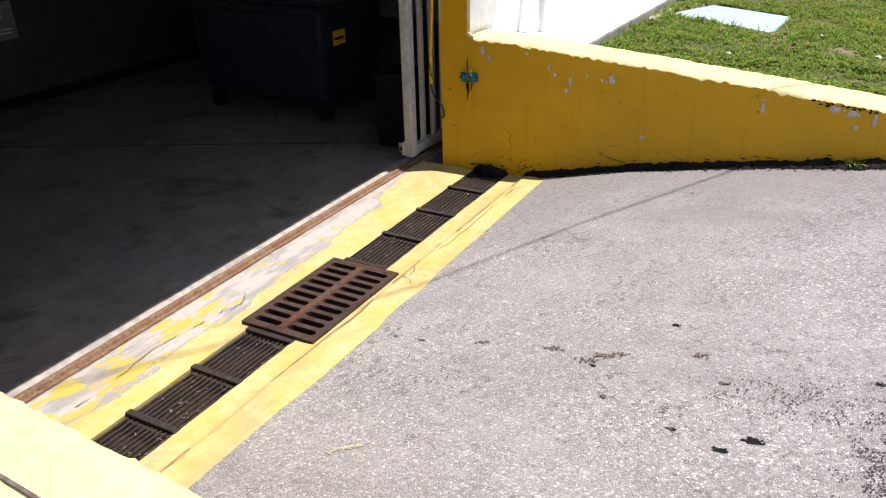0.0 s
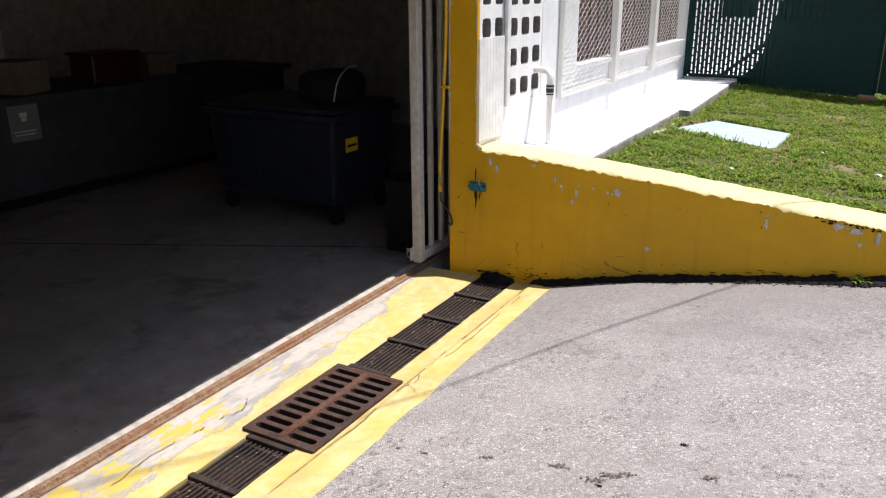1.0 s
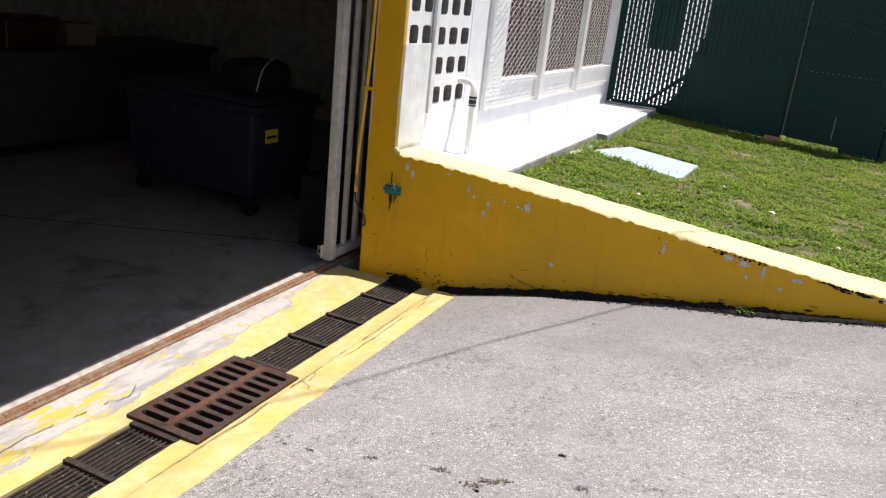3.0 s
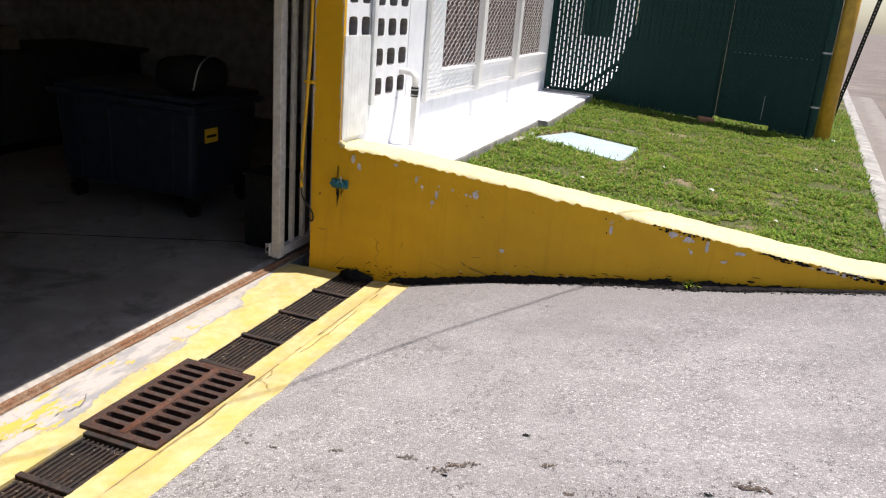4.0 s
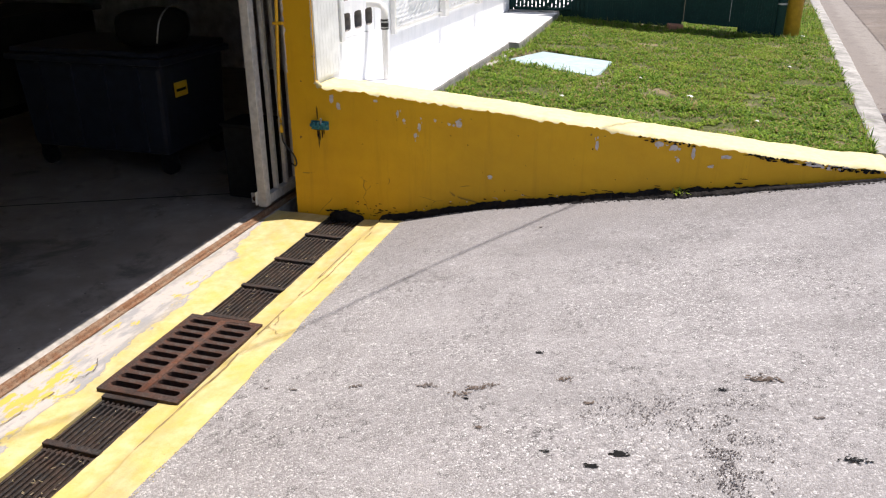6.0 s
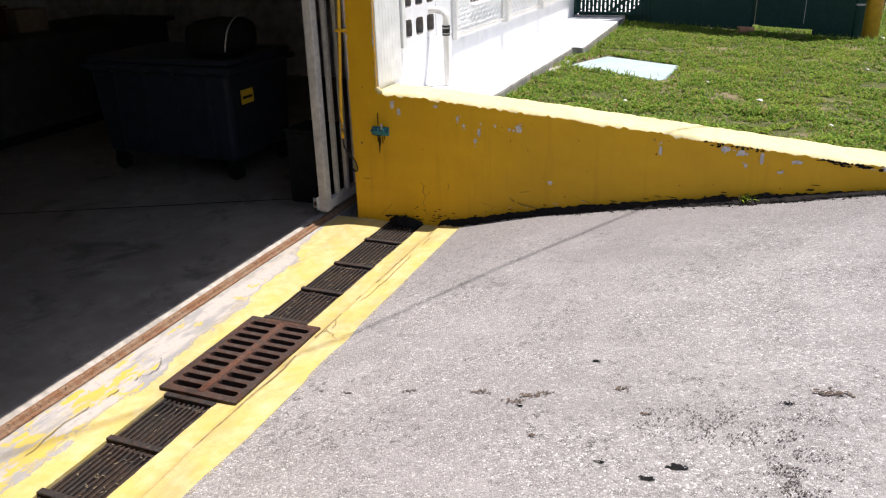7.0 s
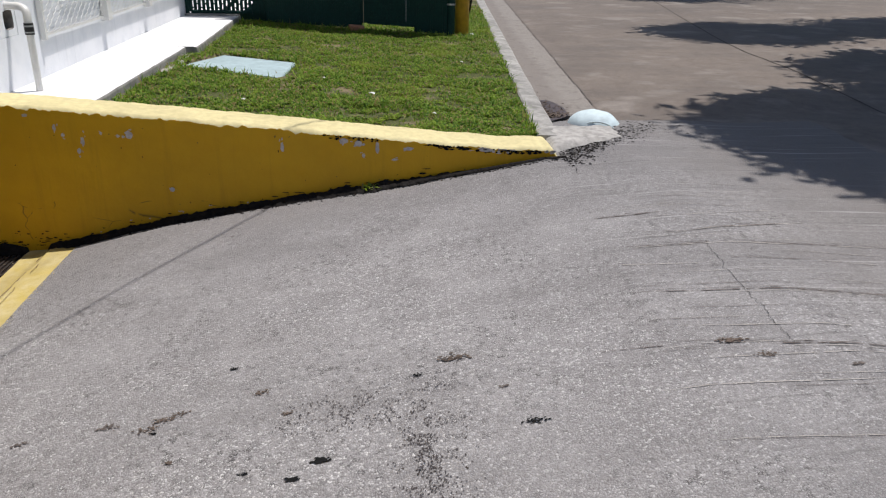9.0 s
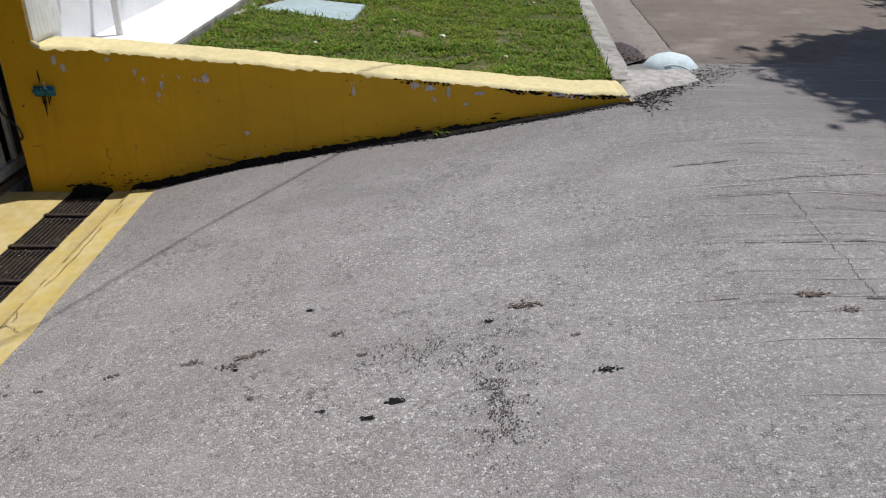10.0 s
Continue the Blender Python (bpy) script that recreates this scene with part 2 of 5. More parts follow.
def make_rust(name, iron, rust, amount=0.5, rough=0.8, worn=3.0):
    g = Nodes(name, rough, 0.25, 0.4)
    fine, mid, big = g.noise(180, 5), g.noise(22, 5), g.noise(5, 4)
    f = g.math("ADD", g.math("MULTIPLY", mid, 0.6), g.math("MULTIPLY", big, 0.4))
    c = g.mix(g.ramp(f, (amount - 0.1, 1.0), (amount + 0.1, 0.0)), iron, rust)
    c = g.mix(g.ramp(fine, (0.4, 0.0), (0.75, 0.5)), c, tuple(v * 0.4 for v in rust))
    c = g.mix(g.ramp(g.noise(48, 4, 0.7), (0.58, 0.0), (0.72, 0.75)), c, tuple(v * worn for v in iron))
    scab = g.noise(75, 5, 0.75)
    c = g.mix(g.ramp(scab, (0.54, 0.0), (0.62, 0.8)), c, tuple(v * 0.25 for v in rust))
    c = g.mix(g.ramp(scab, (0.34, 0.9), (0.41, 0.0)), c, tuple(v * 0.5 * worn + 0.02 for v in rust))
    g.bump(g.math("ADD", fine, scab), 0.9, 0.006)
    return g.done(c)


def make_floor():
    """Oil-darkened garage slab."""
    g = Nodes("oily_garage_concrete", 0.55, 0, 0.4)
    fine, mid, big = g.noise(120, 4), g.noise(5, 6, 0.65), g.noise(0.9, 4)
    c = g.ramp(mid, (0.25, (0.155, 0.135, 0.115)), (0.75, (0.37, 0.335, 0.295)))
    c = g.mix(g.math("MULTIPLY", g.ramp(big, (0.42, 0.0), (0.66, 1.0)), 0.6), c, (0.15, 0.128, 0.105))
    c = g.mix(g.ramp(g.noise(16, 4), (0.7, 0.0), (0.74, 1.0)), c, (0.02, 0.02, 0.02))
    c = g.mix(g.math("MULTIPLY", g.ramp(g.noise(2.4, 6, 0.7, warp=0.6), (0.54, 0.0), (0.66, 1.0)), 0.6), c, (0.05, 0.043, 0.036))
    c = g.mix(g.ramp(g.noise(26, 3), (0.70, 0.0), (0.73, 0.8)), c, (0.5, 0.48, 0.45))
    g.put("Roughness", g.ramp(mid, (0.3, 0.42), (0.7, 0.7)))
    g.bump(fine, 0.2, 0.003)
    return g.done(c)


def make_white_wall():
    g = Nodes("whitewashed_block_wall", 0.8, 0, 0.3)
    fine, mid = g.noise(60, 5), g.noise(4, 5)
    c = g.mix(g.ramp(mid, (0.4, 0.0), (0.7, 1.0)), (0.80, 0.81, 0.83), (0.70, 0.72, 0.75))
    run = g.noise(1.0, 5, 0.7, g.scaled((1.0, 16.0, 1.5)))
    c = g.mix(g.math("MULTIPLY", g.ramp(run, (0.56, 0.0), (0.78, 1.0)), 0.35), c, (0.52, 0.53, 0.55))
    g.bump(fine, 0.35, 0.006)
    return g.done(c)


def make_leaf(name, a, b, dry=(0.30, 0.24, 0.09), dryness=0.12):
    g = Nodes(name, 0.6, 0, 0.25)
    r = g.add("ShaderNodeNewGeometry").outputs["Random Per Island"]
    patch = g.noise(1.3, 4)
    c = g.mix(r, a, b)
    c = g.mix(g.math("MULTIPLY", g.ramp(patch, (0.52, 0.0), (0.72, 1.0)), 0.5), c, (b[0] * 1.2, b[1] * 1.05, b[2]))
    thin = g.add("ShaderNodeBsdfTranslucent")
    both = g.add("ShaderNodeMixShader")
    both.inputs[0].default_value = 0.4
    g.tree.links.new(g.bsdf.outputs[0], both.inputs[1])
    g.tree.links.new(thin.outputs[0], both.inputs[2])
    g.tree.links.new(both.outputs[0], g.tree.nodes["Material Output"].inputs[0])
    c = g.mix(g.math("GREATER_THAN", g.math("FRACT", g.math("MULTIPLY", r, 17.3)), 1 - dryness), c, dry)
    g.set(thin.inputs[0], c)
    return g.done(c)


def make_soil():
    g = Nodes("lawn_soil", 0.95, 0, 0.2)
    fine, patch = g.noise(40, 5), g.noise(2.2, 4)
    c = g.mix(g.ramp(fine, (0.35, 0.0), (0.65, 1.0)), (0.042, 0.052, 0.016), (0.11, 0.115, 0.045))
    c = g.mix(g.ramp(patch, (0.52, 0.0), (0.62, 1.0)), c, (0.21, 0.165, 0.105))
    g.bump(fine, 0.8, 0.012)
    return g.done(c)


ASPHALT, ROAD = make_asphalt(), make_road()
YELLOW, YGROUND = make_yellow_wall(), make_yellow_ground()
CREAM = plain("pale_cream_paint", (0.61, 0.53, 0.28), 0.7, 0, 0.12, 26)
RUSTY = make_rust("rusty_cast_iron", (0.058, 0.044, 0.039), (0.092, 0.038, 0.022), 0.46)
RUSTBRIGHT = make_rust("bright_rust", (0.085, 0.06, 0.05), (0.15, 0.056, 0.029), 0.50)
BLACKIRON = make_rust("black_trench_iron", (0.03, 0.028, 0.028), (0.07, 0.04, 0.028), 0.45, 0.6, worn=2.2)
TRENCHSILT = plain("trench_silt", (0.026, 0.019, 0.014), 0.95, 0, 0.6, 50, 0.5, 0.15)
TRACKRUST = make_rust("rusty_gate_track", (0.31, 0.225, 0.155), (0.25, 0.125, 0.066), 0.52, worn=1.25)
FLOOR, WHITE = make_floor(), make_white_wall()
CEMENT = plain("pale_cement", (0.34, 0.315, 0.285), 0.85, 0, 0.35, 18, 0.4)
KERB = plain("weathered_kerb_concrete", (0.29, 0.28, 0.262), 0.85, 0, 0.42, 9, 0.5)
GUTTER = make_gutter()
MORTAR = plain("rough_mortar", (0.36, 0.345, 0.325), 0.9, 0, 0.3, 24, 0.6)
SLAB = plain("white_painted_slab", (0.78, 0.78, 0.79), 0.75, 0, 0.08, 12, 0.2)
DARKWALL = plain("dark_garage_wall", (0.60, 0.58, 0.56), 0.8, 0, 0.3, 6)
BENCH = plain("dark_bench_paint", (0.04, 0.039, 0.04), 0.6, 0, 0.3, 8)
BLACK = plain("flat_black", (0.012, 0.012, 0.012), 0.9, 0, 0.3, 20, 0.15, 0.15)
TAR = plain("black_tar", (0.016, 0.0145, 0.014), 0.95, 0, 0.5, 40, 0.8, 0.1)
STAIN = plain("dried_stain", (0.115, 0.095, 0.085), 0.85, 0, 0.5, 60, 0.3)
RUSTSTAIN = plain("rust_brown_stain", (0.10, 0.074, 0.058), 0.85, 0, 0.5, 60, 0.3)
PIT = plain("dark_asphalt_pit", (0.055, 0.045, 0.043), 0.9, 0, 0.5, 60, 0.3)
HOLE = plain("grey_block_core", (0.22, 0.205, 0.195), 0.9, 0, 0.3, 30, 0.4)
GATEWHITE = plain("dirty_white_enamel", (0.56, 0.53, 0.49), 0.5, 0, 0.2, 25)
GREEN = plain("dark_green_vinyl", (0.007, 0.042, 0.034), 0.6, 0, 0.35, 40, 0.15, 0.25)
POSTYELLOW = plain("ochre_post_paint", (0.52, 0.30, 0.035), 0.5, 0, 0.2, 14)
COVER = plain("pale_blue_concrete_cover", (0.335, 0.43, 0.455), 0.8, 0, 0.15, 16, 0.3)
PIPEWHITE = plain("white_pvc", (0.72, 0.71, 0.68), 0.4, 0, 0.06, 20, 0.05)
GREYSTEEL = plain("galvanised_steel", (0.42, 0.43, 0.44), 0.45, 0.6, 0.2, 30)
PANEL = plain("grey_white_panel", (0.70, 0.715, 0.72), 0.6, 0, 0.12, 9, 0.1)
BROWN = plain("brown_wood_slats", (0.10, 0.062, 0.055), 0.7, 0, 0.35, 18)
SOIL = make_soil()
GRASS = make_leaf("grass", (0.04, 0.12, 0.008), (0.26, 0.375, 0.042), dryness=0.15)
LEAF = make_leaf("tree_leaf", (0.03, 0.07, 0.015), (0.07, 0.12, 0.03), dryness=0.03)
BARK = plain("bark", (0.12, 0.09, 0.07), 0.9, 0, 0.4, 12, 0.8)
CHIP = plain("bare_render_chip", (0.56, 0.51, 0.48), 0.85, 0, 0.2, 50)
TEAL = plain("teal_painted_steel", (0.03, 0.17, 0.20), 0.5, 0.1, 0.4, 60)
BLUEBIN = plain("navy_plastic", (0.020, 0.024, 0.038), 0.35, 0, 0.3, 12)
STICKER = plain("yellow_sticker", (0.75, 0.46, 0.03), 0.5, 0, 0.08, 20, 0)
CARD = plain("brown_carton", (0.16, 0.125, 0.09), 0.8, 0, 0.2, 14)
PAPER = plain("white_paper", (0.20, 0.195, 0.185), 0.8, 0, 0.06, 14, 0)
RED = plain("red_plastic", (0.05, 0.006, 0.006), 0.4, 0, 0.2, 14)
CABLE = plain("black_cable", (0.02, 0.02, 0.02), 0.6, 0, 0.2, 30)
CONDUIT = plain("yellow_conduit", (0.72, 0.40, 0.02), 0.4, 0, 0.15, 30)
DOMEMAT = plain("pale_painted_dome", (0.56, 0.66, 0.69), 0.7, 0, 0.15, 16, 0.3)


# ---- mesh helpers ----
def part(name, bm, material, parent=None, label=""):
    me = bpy.data.meshes.new(name)
    bmesh.ops.recalc_face_normals(bm, faces=bm.faces)
    bm.to_mesh(me)
    bm.free()
    me.materials.append(material)
    ob = new(name, me)
    if parent:
        ob.parent = parent
    if label:
        ob["label"] = label
    return ob


def empty(name, at=(0, 0, 0)):
    ob = new(name)
    ob.empty_display_size = 0.1
    ob.location = at
    return ob


def box(bm, x0, x1, y0, y1, z0, z1, bevel=0.0):
    r = bmesh.ops.create_cube(bm, size=1.0, matrix=Matrix.LocRotScale(((x0 + x1) / 2, (y0 + y1) / 2, (z0 + z1) / 2), None, (x1 - x0, y1 - y0, z1 - z0)))
    if bevel:
        edges = list({e for v in r["verts"] for e in v.link_edges})
        bmesh.ops.bevel(bm, geom=edges, offset=bevel, segments=2, affect="EDGES", profile=0.5)
    return bm


def boxed(*a, **k):
    return box(bmesh.new(), *a, **k)


def rod(bm, a, b, r, sides=12, r2=None):
    a, b = Vector(a), Vector(b)
    d = b - a
    m = Matrix.Translation((a + b) / 2) @ d.to_track_quat("Z", "Y").to_matrix().to_4x4()
    bmesh.ops.create_cone(bm, cap_ends=True, segments=sides, radius1=r, radius2=r if r2 is None else r2, depth=d.length, matrix=m)
    return bm


def smooth(ob):
    for p in ob.data.polygons:
        p.use_smooth = True
    return ob


def tube(name, points, r, material, parent=None, label=""):
    """A round tube along points, as a mesh."""
    bm = bmesh.new()
    rings = []
    pts = [Vector(p) for p in points]
    for i, p in enumerate(pts):
        d = (pts[min(i + 1, len(pts) - 1)] - pts[max(i - 1, 0)]).normalized()
        q = d.to_track_quat("Z", "Y")
        rings.append([bm.verts.new(p + q @ Vector((r * math.cos(k * math.tau / 8), r * math.sin(k * math.tau / 8), 0))) for k in range(8)])
    for a, b in zip(rings, rings[1:]):
        for k in range(8):
            bm.faces.new((a[k], a[(k + 1) % 8], b[(k + 1) % 8], b[k]))
    bm.faces.new(rings[0])
    bm.faces.new(rings[-1])
    return smooth(part(name, bm, material, parent, label))


def curve_points(pts, n=8):
    """Catmull-Rom points through pts."""
    p = [Vector(q) for q in pts]
    p = [p[0] * 2 - p[1]] + p + [p[-1] * 2 - p[-2]]
    out = []
    for i in range(1, len(p) - 2):
        for k in range(n):
            t = k / n
            out.append(0.5 * (2 * p[i] + (p[i + 1] - p[i - 1]) * t + (2 * p[i - 1] - 5 * p[i] + 4 * p[i + 1] - p[i + 2]) * t * t + (3 * p[i] - p[i - 1] - 3 * p[i + 1] + p[i + 2]) * t ** 3))
    return out + [p[-2]]


def sheet(name, xs, ys, height, material, skirt=0.0):
    """A height field over a grid, with a skirt round its edge."""
    bm = bmesh.new()
    v = [[bm.verts.new((*(height(x, y)[:2]), height(x, y)[2])) for y in ys] for x in xs]
    for i in range(len(xs) - 1):
        for j in range(len(ys) - 1):
            bm.faces.new((v[i][j], v[i + 1][j], v[i + 1][j + 1], v[i][j + 1]))
    if skirt:
        ring = [v[i][0] for i in range(len(xs))] + [v[-1][j] for j in range(1, len(ys))] + [v[i][-1] for i in range(len(xs) - 2, -1, -1)] + [v[0][j] for j in range(len(ys) - 2, 0, -1)]
        ring = [bm.verts.new(q.co) for q in ring]
        low = [bm.verts.new(q.co - Vector((0, 0, skirt))) for q in ring]
        for k in range(len(ring)):
            bm.faces.new((ring[k], low[k], low[(k + 1) % len(ring)], ring[(k + 1) % len(ring)]))
    ob = part(name, bm, material)
    return smooth(ob)


def steps(a, b, d):
    n = max(1, round((b - a) / d))
    return [a + (b - a) * i / n for i in range(n + 1)]


def n3(x, y, z=0.0):
    return noise.noise((x, y, z))


# ---- levels of the place ----
RAMP_X = (0.60, 0.79, 1.30, 1.96, 2.62, 3.15, 3.49, 4.0, 5.0, 9.0, 400.0)
RAMP_Z = (0.02, 0.052, 0.175, 0.292, 0.396, 0.487, 0.553, 0.597, 0.565, 0.60, 0.60)
WALL_X = (0.195, 0.54, 1.37, 2.30, 2.885, 3.28, 3.585)
WALL_Z = (0.876, 0.858, 0.79, 0.704, 0.647, 0.615, 0.612)
FAR_Y, NEAR_Y, THICK = 0.0, -3.67, 0.30


def kerb_x(y):
    return 3.487 + 0.0822 * y


def ramp_z(x):
    return float(np.interp(x, RAMP_X, RAMP_Z))


def lawn_z(x):
    x = min(max(x, 0.5), 4.2)
    return max(0.70 - 0.045 * (x - 0.9), 0.598)


def ground_z(x, y):
    road = 0.50 + 0.012 * min(max(x - kerb_x(y), 0), 8)
    s = min(max((y - 0.75) / 0.6, 0), 1)
    return ramp_z(x) * (1 - s) + road * s if x > 3.3 else ramp_z(x)


# ---- ground, road, driveway ----
def road_height(x, y):
    if x < 0.7:
        return x, y, -0.35
    return x, y, ground_z(x, y) - (0.022 if y < 1.6 else 0.0)


gx = [-300, -60, -12, 0.55, 0.69, 0.8, 1.2, 1.6, 2, 2.5, 3] + steps(3.3, 9, 0.2) + [12, 20, 50, 300]
gy = [-300, -60, -15, -6] + steps(-4.5, 3, 0.3) + steps(3.5, 14, 0.5) + [20, 50, 300]
tagged(sheet("road", gx, gy, road_height, ROAD), "worn brownish concrete street reaching into the distance", "road", kind="structure")


def drive_height(x, y):
    if y > 0.80 and x > 3.4:
        y += 0.09 * n3(x * 2.1, 3.3) + 0.05 * n3(x * 9, 1.7)
    if x > 5.5:
        x += 0.1 * n3(y * 3, 8.1)
    return x, y, ground_z(x, y) + 0.004 * n3(x * 3, y * 3) + 0.010 * n3(x * 0.9, y * 0.9, 5)


tagged(sheet("driveway", steps(0.785, 5.6, 0.06), steps(NEAR_Y, 0.95, 0.06), drive_height, ASPHALT, 0.03), "sun-bleached grey asphalt driveway ramp, coarse and stained", "driveway", kind="structure")


# ---- lawns, kerb, gutter ----
COVER_AT = [(0.885, 2.36), (1.75, 2.0), (1.79, 2.80), (1.12, 3.02)]


def on_cover(x, y, grow=0.0):
    """Inside the cover's outline, widened by grow."""
    for (x0, y0), (x1, y1) in zip(COVER_AT, COVER_AT[1:] + COVER_AT[:1]):
        dx, dy = x1 - x0, y1 - y0
        if (dx * (y - y0) - dy * (x - x0)) / math.hypot(dx, dy) < -grow:
            return False
    return True


def lawn_height(x, y):
    z = lawn_z(x) + 0.012 * n3(x * 2.3, y * 2.3, 2) + 0.006 * n3(x * 7, y * 7)
    return x, y, z - (0.05 if on_cover(x, y, 0.02) else 0.0)


def lawn_far(x, y):
    # x runs 0 to 1 between slab edge and kerb
    a = 0.74
    b = kerb_x(y)
    return lawn_height(a + (b - a) * x, y)


tagged(sheet("lawn", steps(0, 1, 0.03), steps(THICK, 14, 0.12), lawn_far, SOIL, 0.25), "green grassy lawn strip with bare patches behind the yellow wall", "lawn", kind="structure")
tagged(sheet("lawn_near", steps(0.5, 3.45, 0.15), steps(-12, NEAR_Y - THICK, 0.4), lawn_height, SOIL, 0.25), "green lawn beside the near driveway wall", "lawn", kind="structure")

rng = np.random.default_rng(7)


def blades(name, xy, zfun, material, hmin, hmax, width, label):
    """Many bent grass blades as one mesh."""
    n = len(xy)
    ang, lean = rng.uniform(0, math.tau, n), rng.uniform(0.2, 1.5, n)
    h, w = rng.uniform(hmin, hmax, n), width * rng.uniform(0.6, 1.3, n)
    z = np.array([zfun(x, y) for x, y in xy]) - 0.004
    dx, dy = np.cos(ang), np.sin(ang)
    verts = np.zeros((n, 5, 3))
    for k, (s, f, b) in enumerate(((-1, 0, 0), (1, 0, 0), (-0.8, 0.55, 0.35), (0.8, 0.55, 0.35), (0, 1, 1))):
        verts[:, k, 0] = xy[:, 0] - dy * w * s + dx * lean * h * b
        verts[:, k, 1] = xy[:, 1] + dx * w * s + dy * lean * h * b
        verts[:, k, 2] = z + h * f * (1 - 0.25 * lean * b)
    base = (np.arange(n) * 5)[:, None]
    quads = base + np.array([0, 1, 3, 2])
    tris = base + np.array([2, 3, 4])
    loops = np.concatenate([np.concatenate([quads, tris], 1).ravel()])
    me = bpy.data.meshes.new(name)
    me.vertices.add(n * 5)
    me.vertices.foreach_set("co", verts.ravel())
    me.loops.add(n * 7)
    me.loops.foreach_set("vertex_index", loops.astype(np.int32))
    me.polygons.add(n * 2)
    starts = np.stack([np.arange(n) * 7, np.arange(n) * 7 + 4], 1).ravel()
    me.polygons.foreach_set("loop_start", starts.astype(np.int32))
    me.update(calc_edges=True)
    me.validate()
    me.materials.append(material)
    return tagged(new(name, me), label, "grass", kind="stuff")


def slab_edge(y):
    return 0.80 if y < 2.93 else 0.905 - 0.025 * (y - 2.93)


def thatch(x, y):
    """How bare the turf is here: over 0.34 the soil shows."""
    strip = 0.45 * math.exp(-((y - 0.42) / 0.16) ** 2) * min(max((x - 1.6) / 0.5, 0), 1) * min(max((3.15 - x) / 0.25, 0), 1)
    ring = 0.35 if on_cover(x, y, 0.09) and (x > 1.72 or x < 0.95) else 0.0
    corner = 0.5 if x > 2.95 and y < 1.1 else 0.0
    return n3(x * 2.2, y * 2.2, 9) - corner + 0.5 * n3(x * 6, y * 6, 4) + strip + ring


def on_turf(x, y, jitter):
    return slab_edge(y) + 0.015 < x < kerb_x(y) + 0.012 * jitter + 0.006 and not on_cover(x, y, -0.015 + 0.05 * jitter)


pts = []
for _ in range(85000):
    x, y = rng.uniform(0.75, 4.6), THICK + 0.02 + rng.uniform(0, 1) ** 1.25 * 9.0
    if not on_turf(x, y, rng.uniform(-1, 1)) or (thatch(x, y) > 0.34 and rng.uniform() < 0.8):
        continue
    pts.append((x, y))
blades("grass", np.array(pts), lambda x, y: lawn_height(x, y)[2], GRASS, 0.010, 0.035, 0.0048, "short bright green grass, dry in places")


def rosettes(name, count, size, width, label, material, y_max=9.0, bias=0.0):
    """Broad-leaved turf: tufts of flat arching blades that spread from one root."""
    co, faces = [], []
    for _ in range(count):
        x, y = rng.uniform(0.75, 4.4), THICK + 0.03 + rng.uniform(0, 1) ** 1.3 * (y_max - THICK)
        vigour = 0.5 + n3(x * 3.1, y * 3.1, 5) + 0.7 * n3(x * 9, y * 9, 2) - 0.8 * max(0.0, thatch(x, y) - 0.1) + bias
        if vigour < 0.1 or not on_turf(x, y, rng.uniform(-1, 1)):
            continue
        z = lawn_height(x, y)[2]
        a0 = rng.uniform(0, math.tau)
        for k in range(int(rng.integers(5, 9))):
            a = a0 + k * 2.4 + rng.uniform(-0.4, 0.4)
            l = size * min(1.5, 0.55 + 0.6 * vigour) * rng.uniform(0.6, 1.2)
            rise, w = rng.uniform(0.35, 0.95), width * rng.uniform(0.7, 1.25)
            cx, cy = math.cos(a), math.sin(a)
            i = len(co)
            for f, up, ww in ((0.0, 0.0, 0.5), (0.45, 0.75, 1.0), (0.8, 0.85, 0.7)):
                px, py, pz = x + cx * l * f, y + cy * l * f, z + l * rise * up
                co += [(px - cy * w * ww, py + cx * w * ww, pz), (px + cy * w * ww, py - cx * w * ww, pz)]
            co.append((x + cx * l, y + cy * l, z + l * rise * 0.62))
            faces += [(i, i + 1, i + 3, i + 2), (i + 2, i + 3, i + 5, i + 4), (i + 4, i + 5, i + 6)]
    me = bpy.data.meshes.new(name)
    me.from_pydata(co, [], faces)
    me.materials.append(material)
    return tagged(new(name, me), label, "grass", kind="stuff")


rosettes("turf", 20000, 0.036, 0.0046, "broad-leaved green turf in uneven tufts", GRASS)
rosettes("turf", 1500, 0.070, 0.0062, "taller weedy tufts standing out of the lawn", GRASS, bias=-0.45)
tall = [(x, y) for x, y in pts[:16000] if (x < slab_edge(y) + 0.08 or on_cover(x, y, 0.10) or y > 5.1 or x > kerb_x(y) - 0.05)]
blades("weeds", np.array(tall), lambda x, y: lawn_height(x, y)[2], GRASS, 0.035, 0.095, 0.0042, "longer weedy grass along the slab and fence")

for k, (x, y, r) in enumerate(((2.48, 1.35, 0.025), (1.62, 0.95, 0.016), (3.32, 3.1, 0.016), (2.9, 0.75, 0.014), (3.66, 5.25, 0.03), (2.1, 1.9, 0.012))):
    bm = bmesh.new()
    vs = [bm.verts.new((x + r * math.cos(a) * (1 + 0.4 * n3(k, a)), y + 0.5 * r * math.sin(a), lawn_height(x, y)[2] + 0.034 + 0.3 * r * math.sin(2 * a))) for a in (0, 1.1, 2.2, 3.3, 4.4, 5.4)]
    mid = bm.verts.new((x, y, lawn_height(x, y)[2] + 0.042))
    for q in range(6):
        bm.faces.new((vs[q], vs[(q + 1) % 6], mid))
    tagged(part("paper_scrap", bm, PIPEWHITE), "crumpled white paper scrap lying in the grass", "litter", group="scraps in the lawn")

